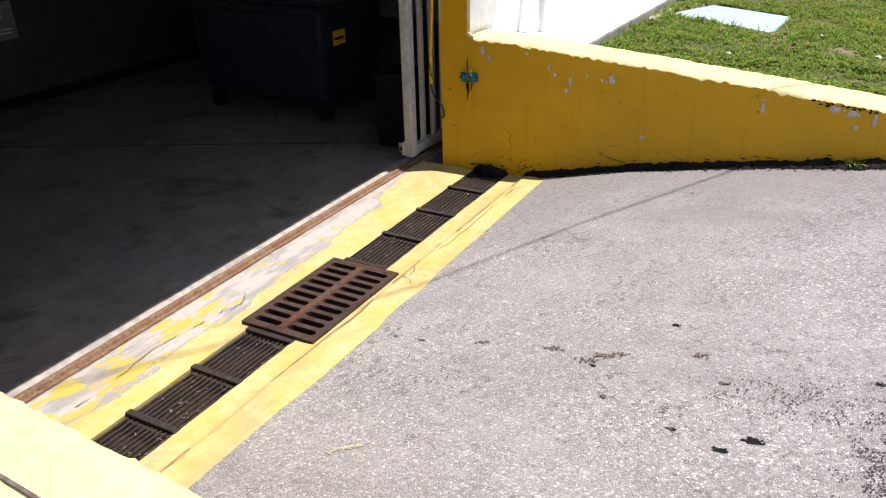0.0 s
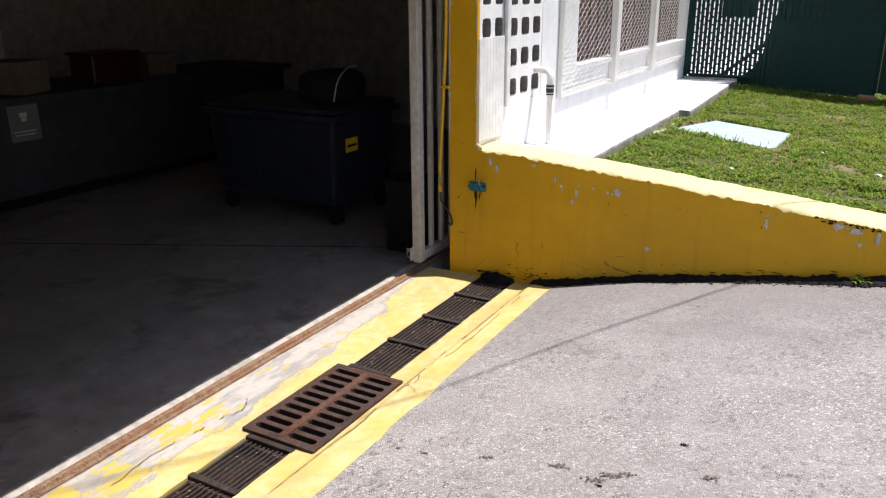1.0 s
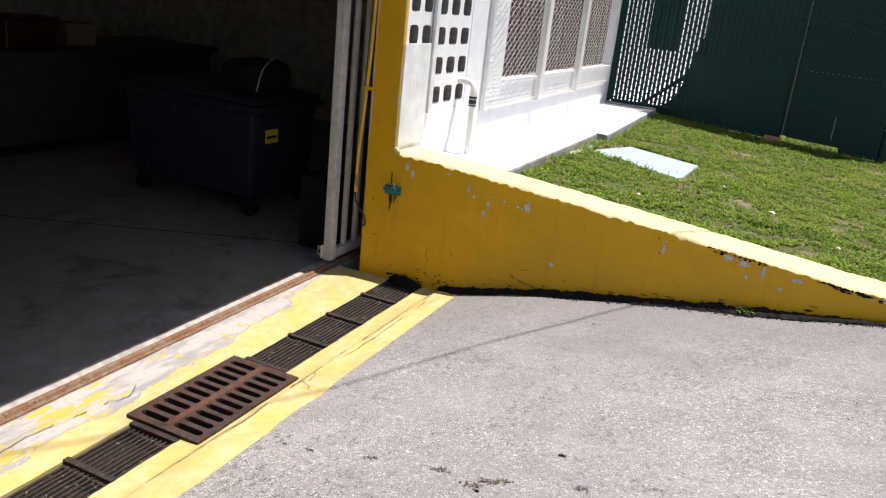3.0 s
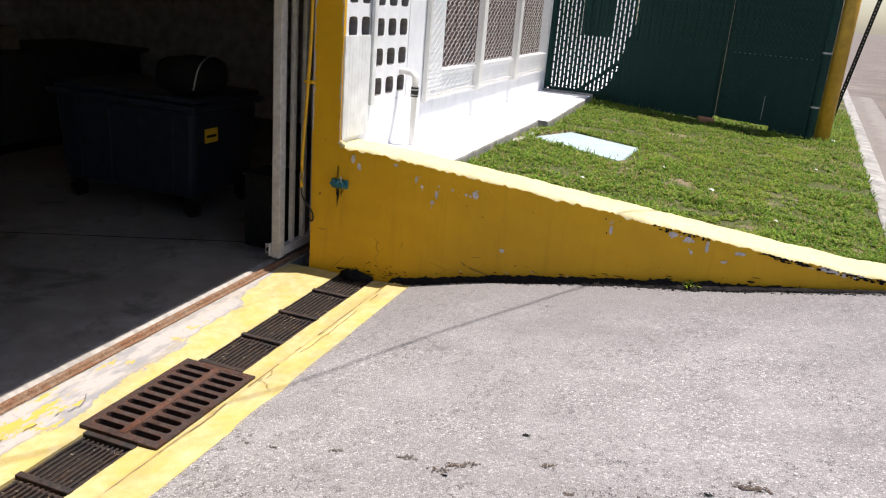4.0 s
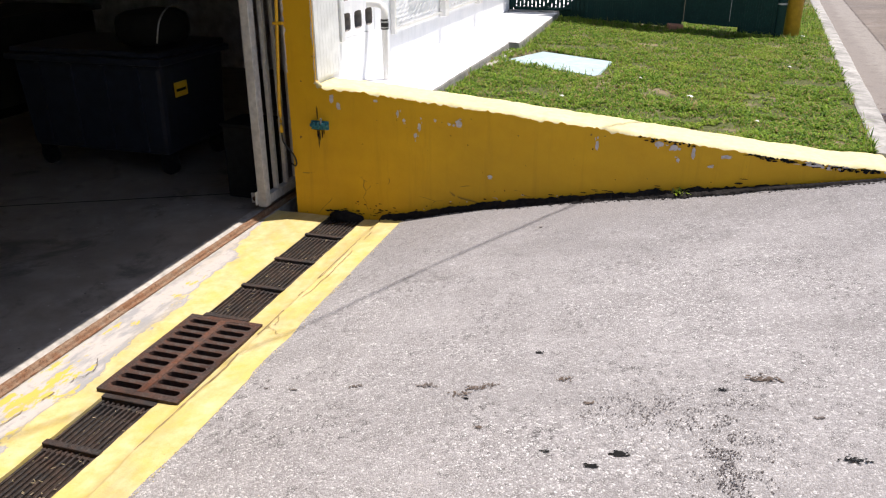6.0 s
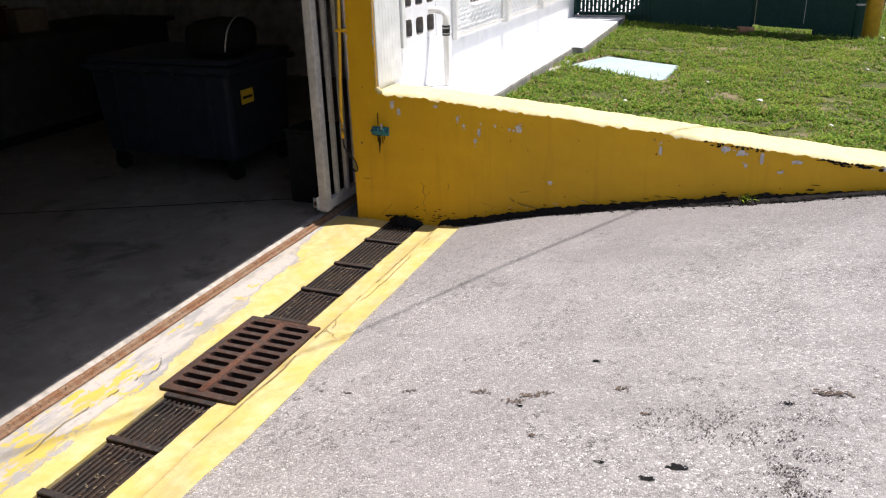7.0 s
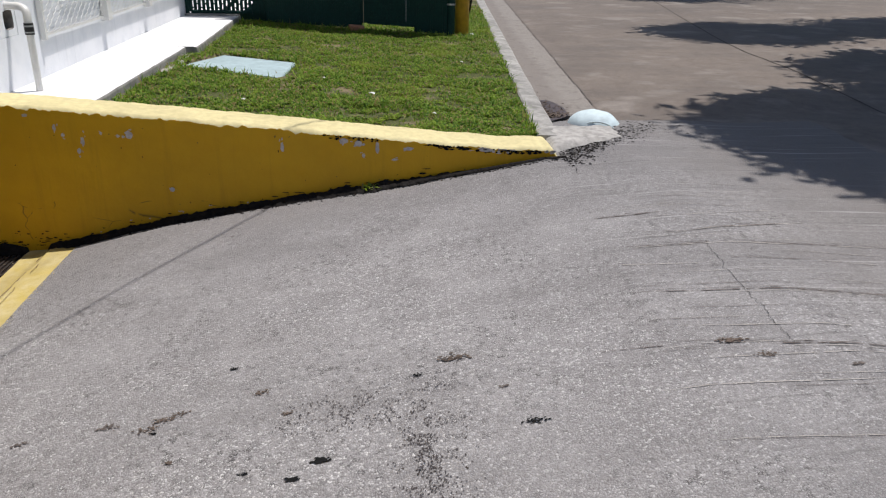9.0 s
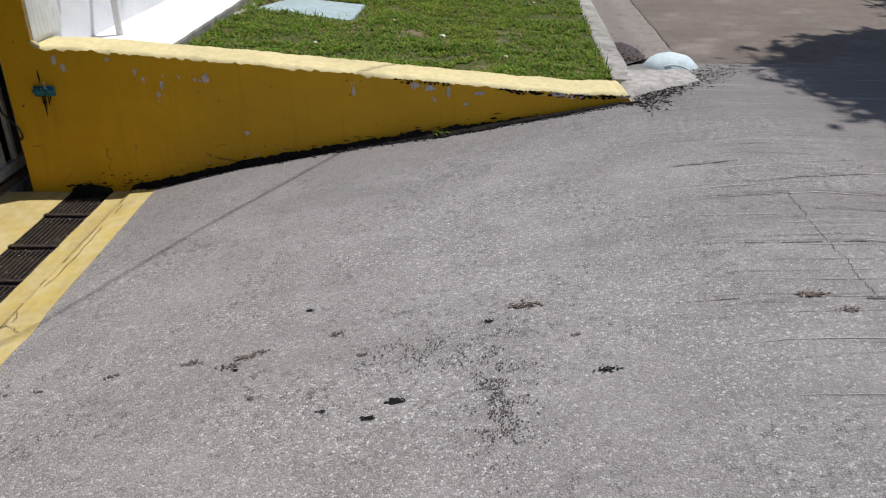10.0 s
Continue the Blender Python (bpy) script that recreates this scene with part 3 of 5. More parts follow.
near = np.stack([rng.uniform(0.55, 3.4, 45000), rng.uniform(-8.0, NEAR_Y - THICK - 0.02, 45000)], 1)
blades("grass", near, lambda x, y: lawn_height(x, y)[2], GRASS, 0.015, 0.05, 0.006, "short green grass beside the near wall")

# kerb: low concrete blocks along the street, with gutter pan
kerb = tagged(empty("kerb"), "weathered grey concrete kerb along the lawn", "kerb", kind="structure")
for k in range(6):
    y0, y1 = 0.31 + k * 2.4, 0.31 + (k + 1) * 2.4 - 0.006
    bm = bmesh.new()
    prof = ((0, 0.30), (0, 0.604), (0.012, 0.612), (0.125, 0.607), (0.150, 0.592), (0.165, 0.50), (0.165, 0.30))
    rows = []
    for y in steps(y0, y1, 0.2):
        rows.append([bm.verts.new((kerb_x(y) + px + 0.006 * n3(y * 4, px * 9), y, pz + 0.006 * n3(y * 3, px * 7, 2))) for px, pz in prof])
    for a, b in zip(rows, rows[1:]):
        for i in range(len(prof) - 1):
            bm.faces.new((a[i], a[i + 1], b[i + 1], b[i]))
    bm.faces.new(rows[0])
    bm.faces.new(rows[-1])
    part("kerb_stone", bm, KERB, kerb)


def gutter_height(u, y):
    x = kerb_x(y) + 0.160 + u + (0.03 * n3(y * 2.5, 1) + 0.012 * n3(y * 11, 2) if u > 0.3 else 0)
    return x, y, ground_z(x, y) + 0.006 - 0.004 * (u > 0.3)


tagged(sheet("gutter", steps(0, 0.45, 0.09), steps(1.25, 14, 0.1), gutter_height, GUTTER, 0.03), "pale concrete gutter pan with a ragged edge", "gutter", kind="structure")

# dead leaves and dirt against the kerb at the end of the gutter
bm = bmesh.new()
for _ in range(420):
    y = 1.0 + abs(rng.normal(0, 0.36))
    x = kerb_x(y) + 0.15 + abs(rng.normal(0, 0.085)) * min(1.0, 0.5 + 0.6 * abs(math.sin(3.1 * (y - 0.9))))
    m = Matrix.Translation((x, y, ground_z(x, y) + 0.014 + rng.uniform(0, 0.012))) @ Euler(rng.uniform(-0.5, 0.5, 3)).to_matrix().to_4x4() @ Matrix.Rotation(rng.uniform(0, 6.28), 4, "Z")
    s = rng.uniform(0.008, 0.02)
    vs = [bm.verts.new(m @ Vector(q)) for q in ((-s, 0, 0), (0, -s * 0.5, 0.002), (s, 0, 0), (0, s * 0.5, 0.002))]
    bm.faces.new(vs)
tagged(part("leaf_litter", bm, RUSTSTAIN), "brown dead leaves gathered in the gutter", "leaf litter", kind="stuff")


bm = bmesh.new()
rows = []
for y in steps(0.84, 1.85, 0.04):
    f = (y - 0.84) / 1.01
    w = 0.20 * math.sin(math.pi * min(1, 0.12 + 0.88 * (1 - f))) ** 0.7 + 0.02 * n3(y * 6, 2)
    rows.append([bm.verts.new((kerb_x(y) + 0.158 + w * u, y, ground_z(kerb_x(y) + 0.16 + w * u, y) + 0.017)) for u in (0.0, 0.33, 0.66, 1.0)])
for a, b in zip(rows, rows[1:]):
    for i in range(3):
        bm.faces.new((a[i], a[i + 1], b[i + 1], b[i]))
tagged(part("damp_stain", bm, plain("damp_silt", (0.055, 0.042, 0.044), 0.6, 0, 0.35, 16)), "purplish brown damp silt at the gutter end", "stain", kind="structure")


# ---- retaining walls ----
def wall_top(x):
    return float(np.interp(x, WALL_X, WALL_Z))


def ramp_wall(name, y_face, y_back, label):
    """A ramp wall whose yellow face and pale cream top are separate skins of one thing."""
    wall = tagged(empty(name, (0.2, y_face, 0)), label, "wall", kind="structure")
    out = 1 if y_back > y_face else -1
    xs = steps(-0.002, 3.585, 0.009)
    bm, bt = bmesh.new(), bmesh.new()
    rows, tops = [], []
    for x in xs:
        end = 1 - max(0, (x - 3.52) / 0.065) ** 2 * 0.10
        top = wall_top(x) * end + 0.007 * n3(x * 6, 1.1) + 0.004 * n3(x * 23, 2)
        lip = 0.016 + 0.012 * n3(x * 9, 4) + 0.012 * n3(x * 24, 7) + 0.008 * n3(x * 61, 3) + 0.014 * max(0, n3(x * 4, 7))
        if x < 0.197:
            lip = 0.002
        rows.append([bm.verts.new((x, y, z)) for y, z in ((y_face + out * 0.004 * n3(x * 2, 5), -0.1), (y_face + out * 0.004 * (1 + n3(x * 5, 0.5)), top * 0.55), (y_face + out * 0.003 * n3(x * 7, 9), top - lip))])
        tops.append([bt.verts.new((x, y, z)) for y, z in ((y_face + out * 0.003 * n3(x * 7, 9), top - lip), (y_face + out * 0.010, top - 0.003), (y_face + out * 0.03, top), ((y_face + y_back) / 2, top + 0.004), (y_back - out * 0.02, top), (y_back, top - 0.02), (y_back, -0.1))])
    for b, rr in ((bm, rows), (bt, tops)):
        for p, q in zip(rr, rr[1:]):
            for i in range(len(p) - 1):
                b.faces.new((p[i], p[i + 1], q[i + 1], q[i]))
    bm.faces.new([bm.verts.new(v.co) for v in rows[-1][:1]] + [bm.verts.new(rows[-1][2].co)] + [bm.verts.new(v.co) for v in tops[-1][1:]])
    wall.location = (0, 0, 0)
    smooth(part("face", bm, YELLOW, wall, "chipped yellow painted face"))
    smooth(part("top", bt, CREAM, wall, "pale cream top"))
    return wall


far_wall = ramp_wall("ramp_wall", FAR_Y, FAR_Y + THICK, "chipped yellow painted ramp wall tapering up to the street")
near_wall = ramp_wall("ramp_wall_near", NEAR_Y, NEAR_Y - THICK, "yellow ramp wall with a pale cream top")

bm = bmesh.new()
rows = [[bm.verts.new((x, y + 0.004 * n3(x * 9, 2), wall_top(x) + 0.010)) for y in (NEAR_Y - 0.166, NEAR_Y - 0.174)] for x in steps(0.25, 2.2, 0.03)]
for a, b in zip(rows, rows[1:]):
    bm.faces.new((a[0], a[1], b[1], b[0]))
part("crack", bm, STAIN, near_wall, "dark crack along the top")


def flake(bm, x, z, w, h, seed):
    """A ragged bare patch, standing 1 mm off the face."""
    vs = []
    for k in range(11):
        a = k * math.tau / 11
        r = 1 + 0.45 * n3(seed * 3.1, k * 1.3)
        vs.append(bm.verts.new((x + math.cos(a) * w * r, FAR_Y - 0.0024 - 0.0004 * (seed % 9), z + math.sin(a) * h * r)))
    bm.faces.new(vs)


for k, (x, z, w, h) in enumerate(((0.30, 0.795, 0.016, 0.03), (0.345, 0.755, 0.014, 0.028), (0.60, 0.80, 0.02, 0.01), (0.745, 0.73, 0.013, 0.022), (0.785, 0.69, 0.012, 0.012), (0.885, 0.655, 0.012, 0.03), (0.86, 0.60, 0.012, 0.018), (1.141, 0.691, 0.024, 0.028), (1.343, 0.372, 0.018, 0.014), (1.98, 0.62, 0.012, 0.03), (2.33, 0.655, 0.03, 0.018), (2.41, 0.64, 0.025, 0.02), (2.52, 0.615, 0.012, 0.04), (2.44, 0.57, 0.012, 0.012), (2.70, 0.61, 0.03, 0.012), (3.15, 0.60, 0.05, 0.012), (1.08, 0.685, 0.008, 0.012), (0.99, 0.70, 0.008, 0.01), (2.62, 0.545, 0.02, 0.008))):
    bm = bmesh.new()
    flake(bm, x, z, w * 0.85, h * 0.9, k * 9 + 8)
    for q in range(4):
        flake(bm, x + rng.normal(0, w * 0.75), z + rng.normal(0, h * 0.7), w * rng.uniform(0.12, 0.4), h * rng.uniform(0.12, 0.4), k * 9 + q)
    part("paint_chip", bm, CHIP, far_wall, "bare pale grey render patch")

bm, bw = bmesh.new(), bmesh.new()
for k in range(34):
    x = 0.25 + 2.6 * rng.uniform()
    z = max(0.0, ground_z(x, 0) if x > 0.7 else 0.02) + 0.03 + abs(rng.normal(0, 0.014))
    flake(bw if k % 3 == 0 and 0.9 < x < 2.0 else bm, x, z, rng.uniform(0.004, 0.022), rng.uniform(0.0012, 0.004), 200 + k)
for k in range(30):
    x = 0.30 + 0.45 * rng.uniform()
    flake(bm, x, 0.035 + 0.09 * rng.uniform() ** 2, rng.uniform(0.002, 0.014), rng.uniform(0.001, 0.004), 300 + k)
flake(bm, 0.35, 0.006, 0.115, 0.016, 340)
for k in range(22):
    flake(bm, 0.35 + rng.normal(0, 0.06), 0.02 + abs(rng.normal(0, 0.018)), rng.uniform(0.004, 0.022), rng.uniform(0.002, 0.007), 345 + k)
for k in range(12):
    flake(bm, 0.1 + 3.2 * rng.uniform(), 0.1 + 0.6 * rng.uniform(), rng.uniform(0.0015, 0.004), rng.uniform(0.0015, 0.007), 400 + k)
part("foot_grime", bm, BLACK, far_wall, "black cracks and grime at the wall foot")
part("foot_chips", bw, CHIP, far_wall, "pale peeling paint at the wall foot")

# dark grime line under the top edge and rusty drips near the street end
bm = bmesh.new()
for k in range(150):
    x = 2.2 + 1.3 * rng.uniform() ** 0.7
    if n3(x * 5, 7.7) < -0.1:
        continue
    flake(bm, x, wall_top(x) - 0.020 - 0.018 * rng.uniform() ** 2, rng.uniform(0.003, 0.017), rng.uniform(0.0015, 0.008), 40 + k)
bw = bmesh.new()
for k in range(26):
    x = 3.12 + 0.2 * rng.uniform() if k % 3 else 3.5 + 0.06 * rng.uniform()
    flake(bw, x, wall_top(x) - 0.012 - 0.02 * rng.uniform(), rng.uniform(0.004, 0.02), rng.uniform(0.002, 0.008), 250 + k)
part("edge_chips", bw, CHIP, far_wall, "bare grey render along the chipped top edge")
part("grime", bm, BLACK, far_wall, "black mildew along the top edge")

# tar seam along the foot of the far wall
bm = bmesh.new()
prev = None
for x in steps(0.62, 3.62, 0.011):
    z = ground_z(x, -0.05)
    w = 0.078 + 0.03 * n3(x * 5, 3) + 0.02 * n3(x * 21, 5) - 0.028 * max(0, x - 2.4)
    up = min(1.0, max(0.0, 1.0 - 0.85 * (x - 2.55)))
    row = [bm.verts.new(p) for p in ((x, -0.0045, z + 0.027 * up - 0.012 * (1 - up) + 0.018 * n3(x * 8, 1) + 0.013 * n3(x * 31, 1) + 0.008 * n3(x * 70, 4)), (x, -0.022, z + 0.006 + 0.016 * up), (x, -w * 0.7, z + 0.004 + 0.008 * up + 0.012 * n3(x * 26, 0) + 0.008 * n3(x * 61, 3)), (x, -w, z + 0.002))]
    if prev:
        for i in range(3):
            bm.faces.new((prev[i], prev[i + 1], row[i + 1], row[i]))
    prev = row
tagged(part("tar_seam", bm, TAR), "black tar seam along the foot of the yellow wall", "tar seam", kind="structure")

bm = bmesh.new()
bmesh.ops.create_icosphere(bm, subdivisions=4, radius=1.0, matrix=Matrix.Diagonal((0.125, 0.045, 0.055, 1)))
for v in bm.verts:
    v.co += v.co.normalized() * (0.016 * n3(v.co.x * 18, v.co.y * 18, v.co.z * 18) + 0.008 * n3(v.co.x * 60, v.co.y * 60, v.co.z * 60))
    v.co += Vector((0.365, -0.018, -0.004))
tagged(smooth(part("tar_lump", bm, TAR)), "black tar daubed over the trench end at the wall foot", "tar lump", kind="structure")

# weed in the seam
pw = np.stack([2.476 + rng.normal(0, 0.02, 60), -0.03 + rng.normal(0, 0.012, 60)], 1)
blades("weed_tuft", pw, lambda x, y: 0.372, GRASS, 0.02, 0.06, 0.007, "small green weed at the wall foot")

# ---- apron with trench drain ----
apron = tagged(empty("apron"), "worn yellow painted concrete apron with flaked patches", "apron", kind="structure")
TX0, TX1 = 0.235, 0.485
GX0, GX1, GY0, GY1 = 0.185, 0.580, -2.240, -1.535


def apron_z(x, y):
    return float(np.interp(x, (-1, 0.50, 0.60, 0.635, 0.80), (0.0, 0.0, 0.006, 0.036, 0.052))) + 0.0025 * n3(x * 6, y * 6)


def apron_piece(x0, x1, y0, y1):
    def hgt(x, y):
        edge = 0.004 * n3(y * 14, 2.2) if abs(x - TX1) < 1e-6 or abs(x - TX0) < 1e-6 else 0.0
        wob = 0.02 * n3(y * 3, 1) + 0.008 * n3(y * 13, 4) if 0.6 < x < 0.66 else 0.0
        return x + edge + wob, y, apron_z(x, y)
    ob = sheet("apron_slab", sorted(set(steps(x0, x1, 0.04) + [q for q in (0.605, 0.635) if x0 < q < x1])), steps(y0, y1, 0.05), hgt, YGROUND, 0.3)
    ob.parent = apron


apron_piece(-0.155, TX0, GY1, -0.003)
apron_piece(-0.155, GX0, GY0, GY1)
apron_piece(-0.155, TX0, NEAR_Y + 0.003, GY0)
apron_piece(TX1, 0.80, GY1, -0.003)
apron_piece(GX1, 0.80, GY0, GY1)
apron_piece(TX1, 0.80, NEAR_Y + 0.003, GY0)
# Trench bottom in one flat black.
part("trench_floor", boxed(0.1, 0.65, NEAR_Y, 0, -0.34, -0.22), BLACK, apron, "black trench bottom")

trench = tagged(empty("trench_grating"), "black iron trench drain grating with lengthwise bars", "drain grating")
CROSS = [(-0.01, -0.36), (-0.36, -0.76), (-0.76, -1.135), (-1.135, -1.50), (-2.275, -2.59), (-2.59, -2.925), (-2.925, -3.27), (-3.27, -3.64)]
for y1, y0 in CROSS:
    bm = bmesh.new()
    for k in range(10):
        x = TX0 + 0.014 + k * (TX1 - TX0 - 0.028) / 9
        box(bm, x - 0.0048, x + 0.0048, y0 + 0.004, y1 - 0.004, -0.045, -0.008 + 0.002 * math.sin(k * 7 + y0 * 9))
    section = part("grating_section", bm, BLACKIRON, trench)
    part("crossbar", boxed(TX0 - 0.004, TX1 + 0.002, y0 - 0.014, y0 + 0.016, -0.05, 0.009, bevel=0.004), BLACKIRON, section)
    part("silt", boxed(TX0 + 0.002, TX1 - 0.006, y0 + 0.02, y1 - 0.085, -0.05, -0.015), TRENCHSILT, section, "dark dirt packed between the bars")
    part("crossbar", boxed(TX0 + 0.002, TX1 - 0.004, y1 - 0.03, y1 - 0.016, -0.05, -0.012), BLACKIRON, section)
part("crossbar", boxed(TX0 - 0.004, TX1 + 0.004, -2.272, -2.244, -0.05, 0.006, bevel=0.004), BLACKIRON, trench)
part("end_rail", boxed(TX1 - 0.006, TX1 + 0.004, NEAR_Y + 0.01, GY0, -0.05, -0.003), BLACKIRON, trench, "rusty edge angle")
part("end_rail", boxed(TX1 - 0.006, TX1 + 0.004, GY1, -0.01, -0.05, -0.003), BLACKIRON, trench, "rusty edge angle")
part("end_rail", boxed(TX0 - 0.004, TX0 + 0.005, GY1, -0.01, -0.05, -0.003), BLACKIRON, trench, "rusty edge angle")


grate = tagged(empty("catch_basin_grate"), "rusty cast-iron catch basin grate with twenty slots", "drain grate")
LIP, SPINE, G_TOP, G_LOW = 0.028, 0.034, 0.018, -0.03
GC = (GX0 + GX1) / 2
bm = bmesh.new()
for x0, x1, y0, y1 in ((GX0, GX0 + LIP, GY0, GY1), (GX1 - LIP, GX1, GY0, GY1), (GX0 + LIP, GX1 - LIP, GY0, GY0 + LIP), (GX0 + LIP, GX1 - LIP, GY1 - LIP, GY1)):
    box(bm, x0, x1, y0, y1, G_LOW, G_TOP)
part("frame", bm, RUSTY, grate)
part("spine", boxed(GC - SPINE / 2, GC + SPINE / 2, GY0 + LIP, GY1 - LIP, G_LOW, G_TOP + 0.002), RUSTBRIGHT, grate, "bright rusty centre rib")


def slot_cell(w, h):
    """A rectangular cell of the grate with one rounded slot through it."""
    bm = bmesh.new()
    hw, hh = w / 2, h / 2
    r = hh * 0.57
    rings = [[], [], []]
    for k in range(20):
        a = (k + 0.5) * math.tau / 20
        ca, sa = math.cos(a), math.sin(a)
        ix, iy = math.copysign(hw * 0.95 - r, ca) + r * ca, r * sa
        f = 1 / max(abs(ca), abs(sa))
        rings[0].append(bm.verts.new((ca * f * hw, sa * f * hh, G_TOP - 0.001)))
        rings[1].append(bm.verts.new((ix, iy, G_TOP - 0.003)))
        rings[2].append(bm.verts.new((ix, iy, G_LOW)))
    for a, b in ((0, 1), (1, 2)):
        for k in range(20):
            j = (k + 1) % 20
            bm.faces.new((rings[a][k], rings[a][j], rings[b][j], rings[b][k]))
    me = bpy.data.meshes.new("slot")
    bmesh.ops.recalc_face_normals(bm, faces=bm.faces)
    bm.to_mesh(me)
    bm.free()
    me.materials.append(RUSTY)
    return me


CELL_W, CELL_H = (GX1 - GX0 - 2 * LIP - SPINE) / 2, (GY1 - GY0 - 2 * LIP) / 10
cell = slot_cell(CELL_W, CELL_H)
for side in (-1, 1):
    for k in range(10):
        ob = new("slot", cell)
        ob.parent = grate
        ob.location = (GC + side * (SPINE + CELL_W) / 2, GY0 + LIP + (k + 0.5) * CELL_H, 0)
for x0, x1 in ((GX0 - 0.006, GX0 + 0.012), (GX1 - 0.012, GX1 + 0.006)):
    part("seat", boxed(x0, x1, GY0, GY1, -0.09, -0.036), BLACK, grate, "dark iron seat")

# ---- gate track and garage floor ----
track = tagged(empty("gate_track"), "rusty steel sliding gate track set in pale cement", "gate track", kind="structure")


def track_bed(x, y):
    return x + (0.004 * n3(y * 8, 1) if x < -0.26 else 0), y, (0.012 if x < -0.245 else 0.0) + 0.003 * n3(x * 9, y * 7)


ob = sheet("track_bed", [-0.30, -0.275, -0.262, -0.245, -0.243, -0.155], steps(NEAR_Y, 2.6, 0.08), track_bed, CEMENT, 0.3)
ob.parent = track
bm = bmesh.new()
prof = ((-0.236, 0.004), (-0.234, 0.011), (-0.216, 0.011), (-0.210, 0.022), (-0.200, 0.028), (-0.190, 0.022), (-0.184, 0.010), (-0.166, 0.009), (-0.164, 0.003))
rows = [[bm.verts.new((x + 0.002 * n3(y * 3, 0), y, z)) for x, z in prof] for y in steps(NEAR_Y, 2.6, 0.1)]
for a, b in zip(rows, rows[1:]):
    for i in range(len(prof) - 1):
        bm.faces.new((a[i], a[i + 1], b[i + 1], b[i]))
part("rail", bm, TRACKRUST, track, "rusty brown rail")


def floor_height(x, y):
    return x, y, -0.004 + 0.004 * n3(x, y)


tagged(sheet("floor", steps(-7, -0.30, 0.4), steps(-7, 5, 0.5), floor_height, FLOOR, 0.1), "dark oil-stained concrete garage floor", "floor", kind="structure")
# expansion joint across the garage floor
bm = bmesh.new()
rows = []
for k in range(61):
    x = -0.45 - k * 0.09
    y = 0.31 + (x + 0.45) * 0.50 + 0.012 * n3(x * 4, 2)
    rows.append([bm.verts.new((x, y - 0.008, 0.0035)), bm.verts.new((x, y + 0.008, 0.0035))])
for a, b in zip(rows, rows[1:]):
    bm.faces.new((a[0], a[1], b[1], b[0]))
tagged(part("floor_crack", bm, BLACK), "dark crack across the garage floor", "crack", kind="structure")

# ---- building: facade, garage shell ----
TOP = 3.3
facade = tagged(empty("wall_facade"), "whitewashed block wall with open vent blocks and screened window", "wall", kind="structure")
jamb = tagged(part("wall_jamb", boxed(-0.002, 0.197, -0.0015, 0.03, 0.865, TOP), YELLOW), "yellow painted wall end beside the garage opening", "wall", kind="structure")


def wall_box(y0, y1, z0, z1, mat=WHITE, x0=0.0, x1=0.195):
    part("wall_section", boxed(x0, x1, y0, y1, z0, z1), mat, facade)


VENT_Y, VENT_Z = 0.445, 1.10
wall_box(0.03, 6.3, -0.3, 1.098)
wall_box(0.03, 0.048, 1.098, TOP)
wall_box(0.048, 0.408, 1.098, 1.510)
wall_box(0.408, VENT_Y, 1.098, TOP)
wall_box(VENT_Y + 0.60, 1.80, 1.098, TOP)
wall_box(0.048, 0.408, 2.31, TOP)
wall_box(VENT_Y, VENT_Y + 0.60, 2.30, TOP)
wall_box(1.80, 5.55, 1.098, 1.245)
wall_box(1.80, 5.55, 2.35, TOP)
wall_box(5.55, 6.3, 1.098, TOP)
wall_box(6.3, 14, -0.3, TOP)


def vent_mesh(w, h, t):
    """A hollow block laid on its side: a frame round a rounded hole."""
    bm = bmesh.new()
    n = 16
    loops = []
    for x in (t, 0.0):
        ring_o, ring_i = [], []
        for k in range(n):
            a = k * math.tau / n
            ca, sa = math.cos(a), math.sin(a)
            f = 1 / max(abs(ca), abs(sa))
            ring_o.append(bm.verts.new((x, ca * f * w / 2, sa * f * h / 2)))
            g = (abs(ca) ** 6 + abs(sa) ** 6) ** (-1 / 6)
            ring_i.append(bm.verts.new((x, ca * g * w * 0.335, sa * g * h * 0.30)))
        loops.append((ring_o, ring_i))
    (o1, i1), (o2, i2) = loops
    for k in range(n):
        j = (k + 1) % n
        bm.faces.new((o1[k], o1[j], i1[j], i1[k]))
        bm.faces.new((o2[k], i2[k], i2[j], o2[j]))
        # Inner faces of the hole take a darker grey than the front.
        bm.faces.new((i1[k], i1[j], i2[j], i2[k])).material_index = 1
    me = bpy.data.meshes.new("vent_block")
    bmesh.ops.recalc_face_normals(bm, faces=bm.faces)
    bm.to_mesh(me)
    bm.free()
    me.materials.append(WHITE)
    me.materials.append(HOLE)
    return me


vent = vent_mesh(0.2, 0.2, 0.19)
for row in range(6):
    for col in range(3):
        ob = new("vent_block", vent)
        ob.parent = facade
        ob.location = (0.0, VENT_Y + 0.1 + col * 0.2, VENT_Z + 0.1 + row * 0.2)
vent2 = vent_mesh(0.18, 0.2, 0.19)
for row in range(4):
    for col in range(2):
        ob = new("vent_block", vent2)
        ob.parent = facade
        ob.location = (0.0, 0.048 + 0.09 + col * 0.18, 1.61 + row * 0.2)

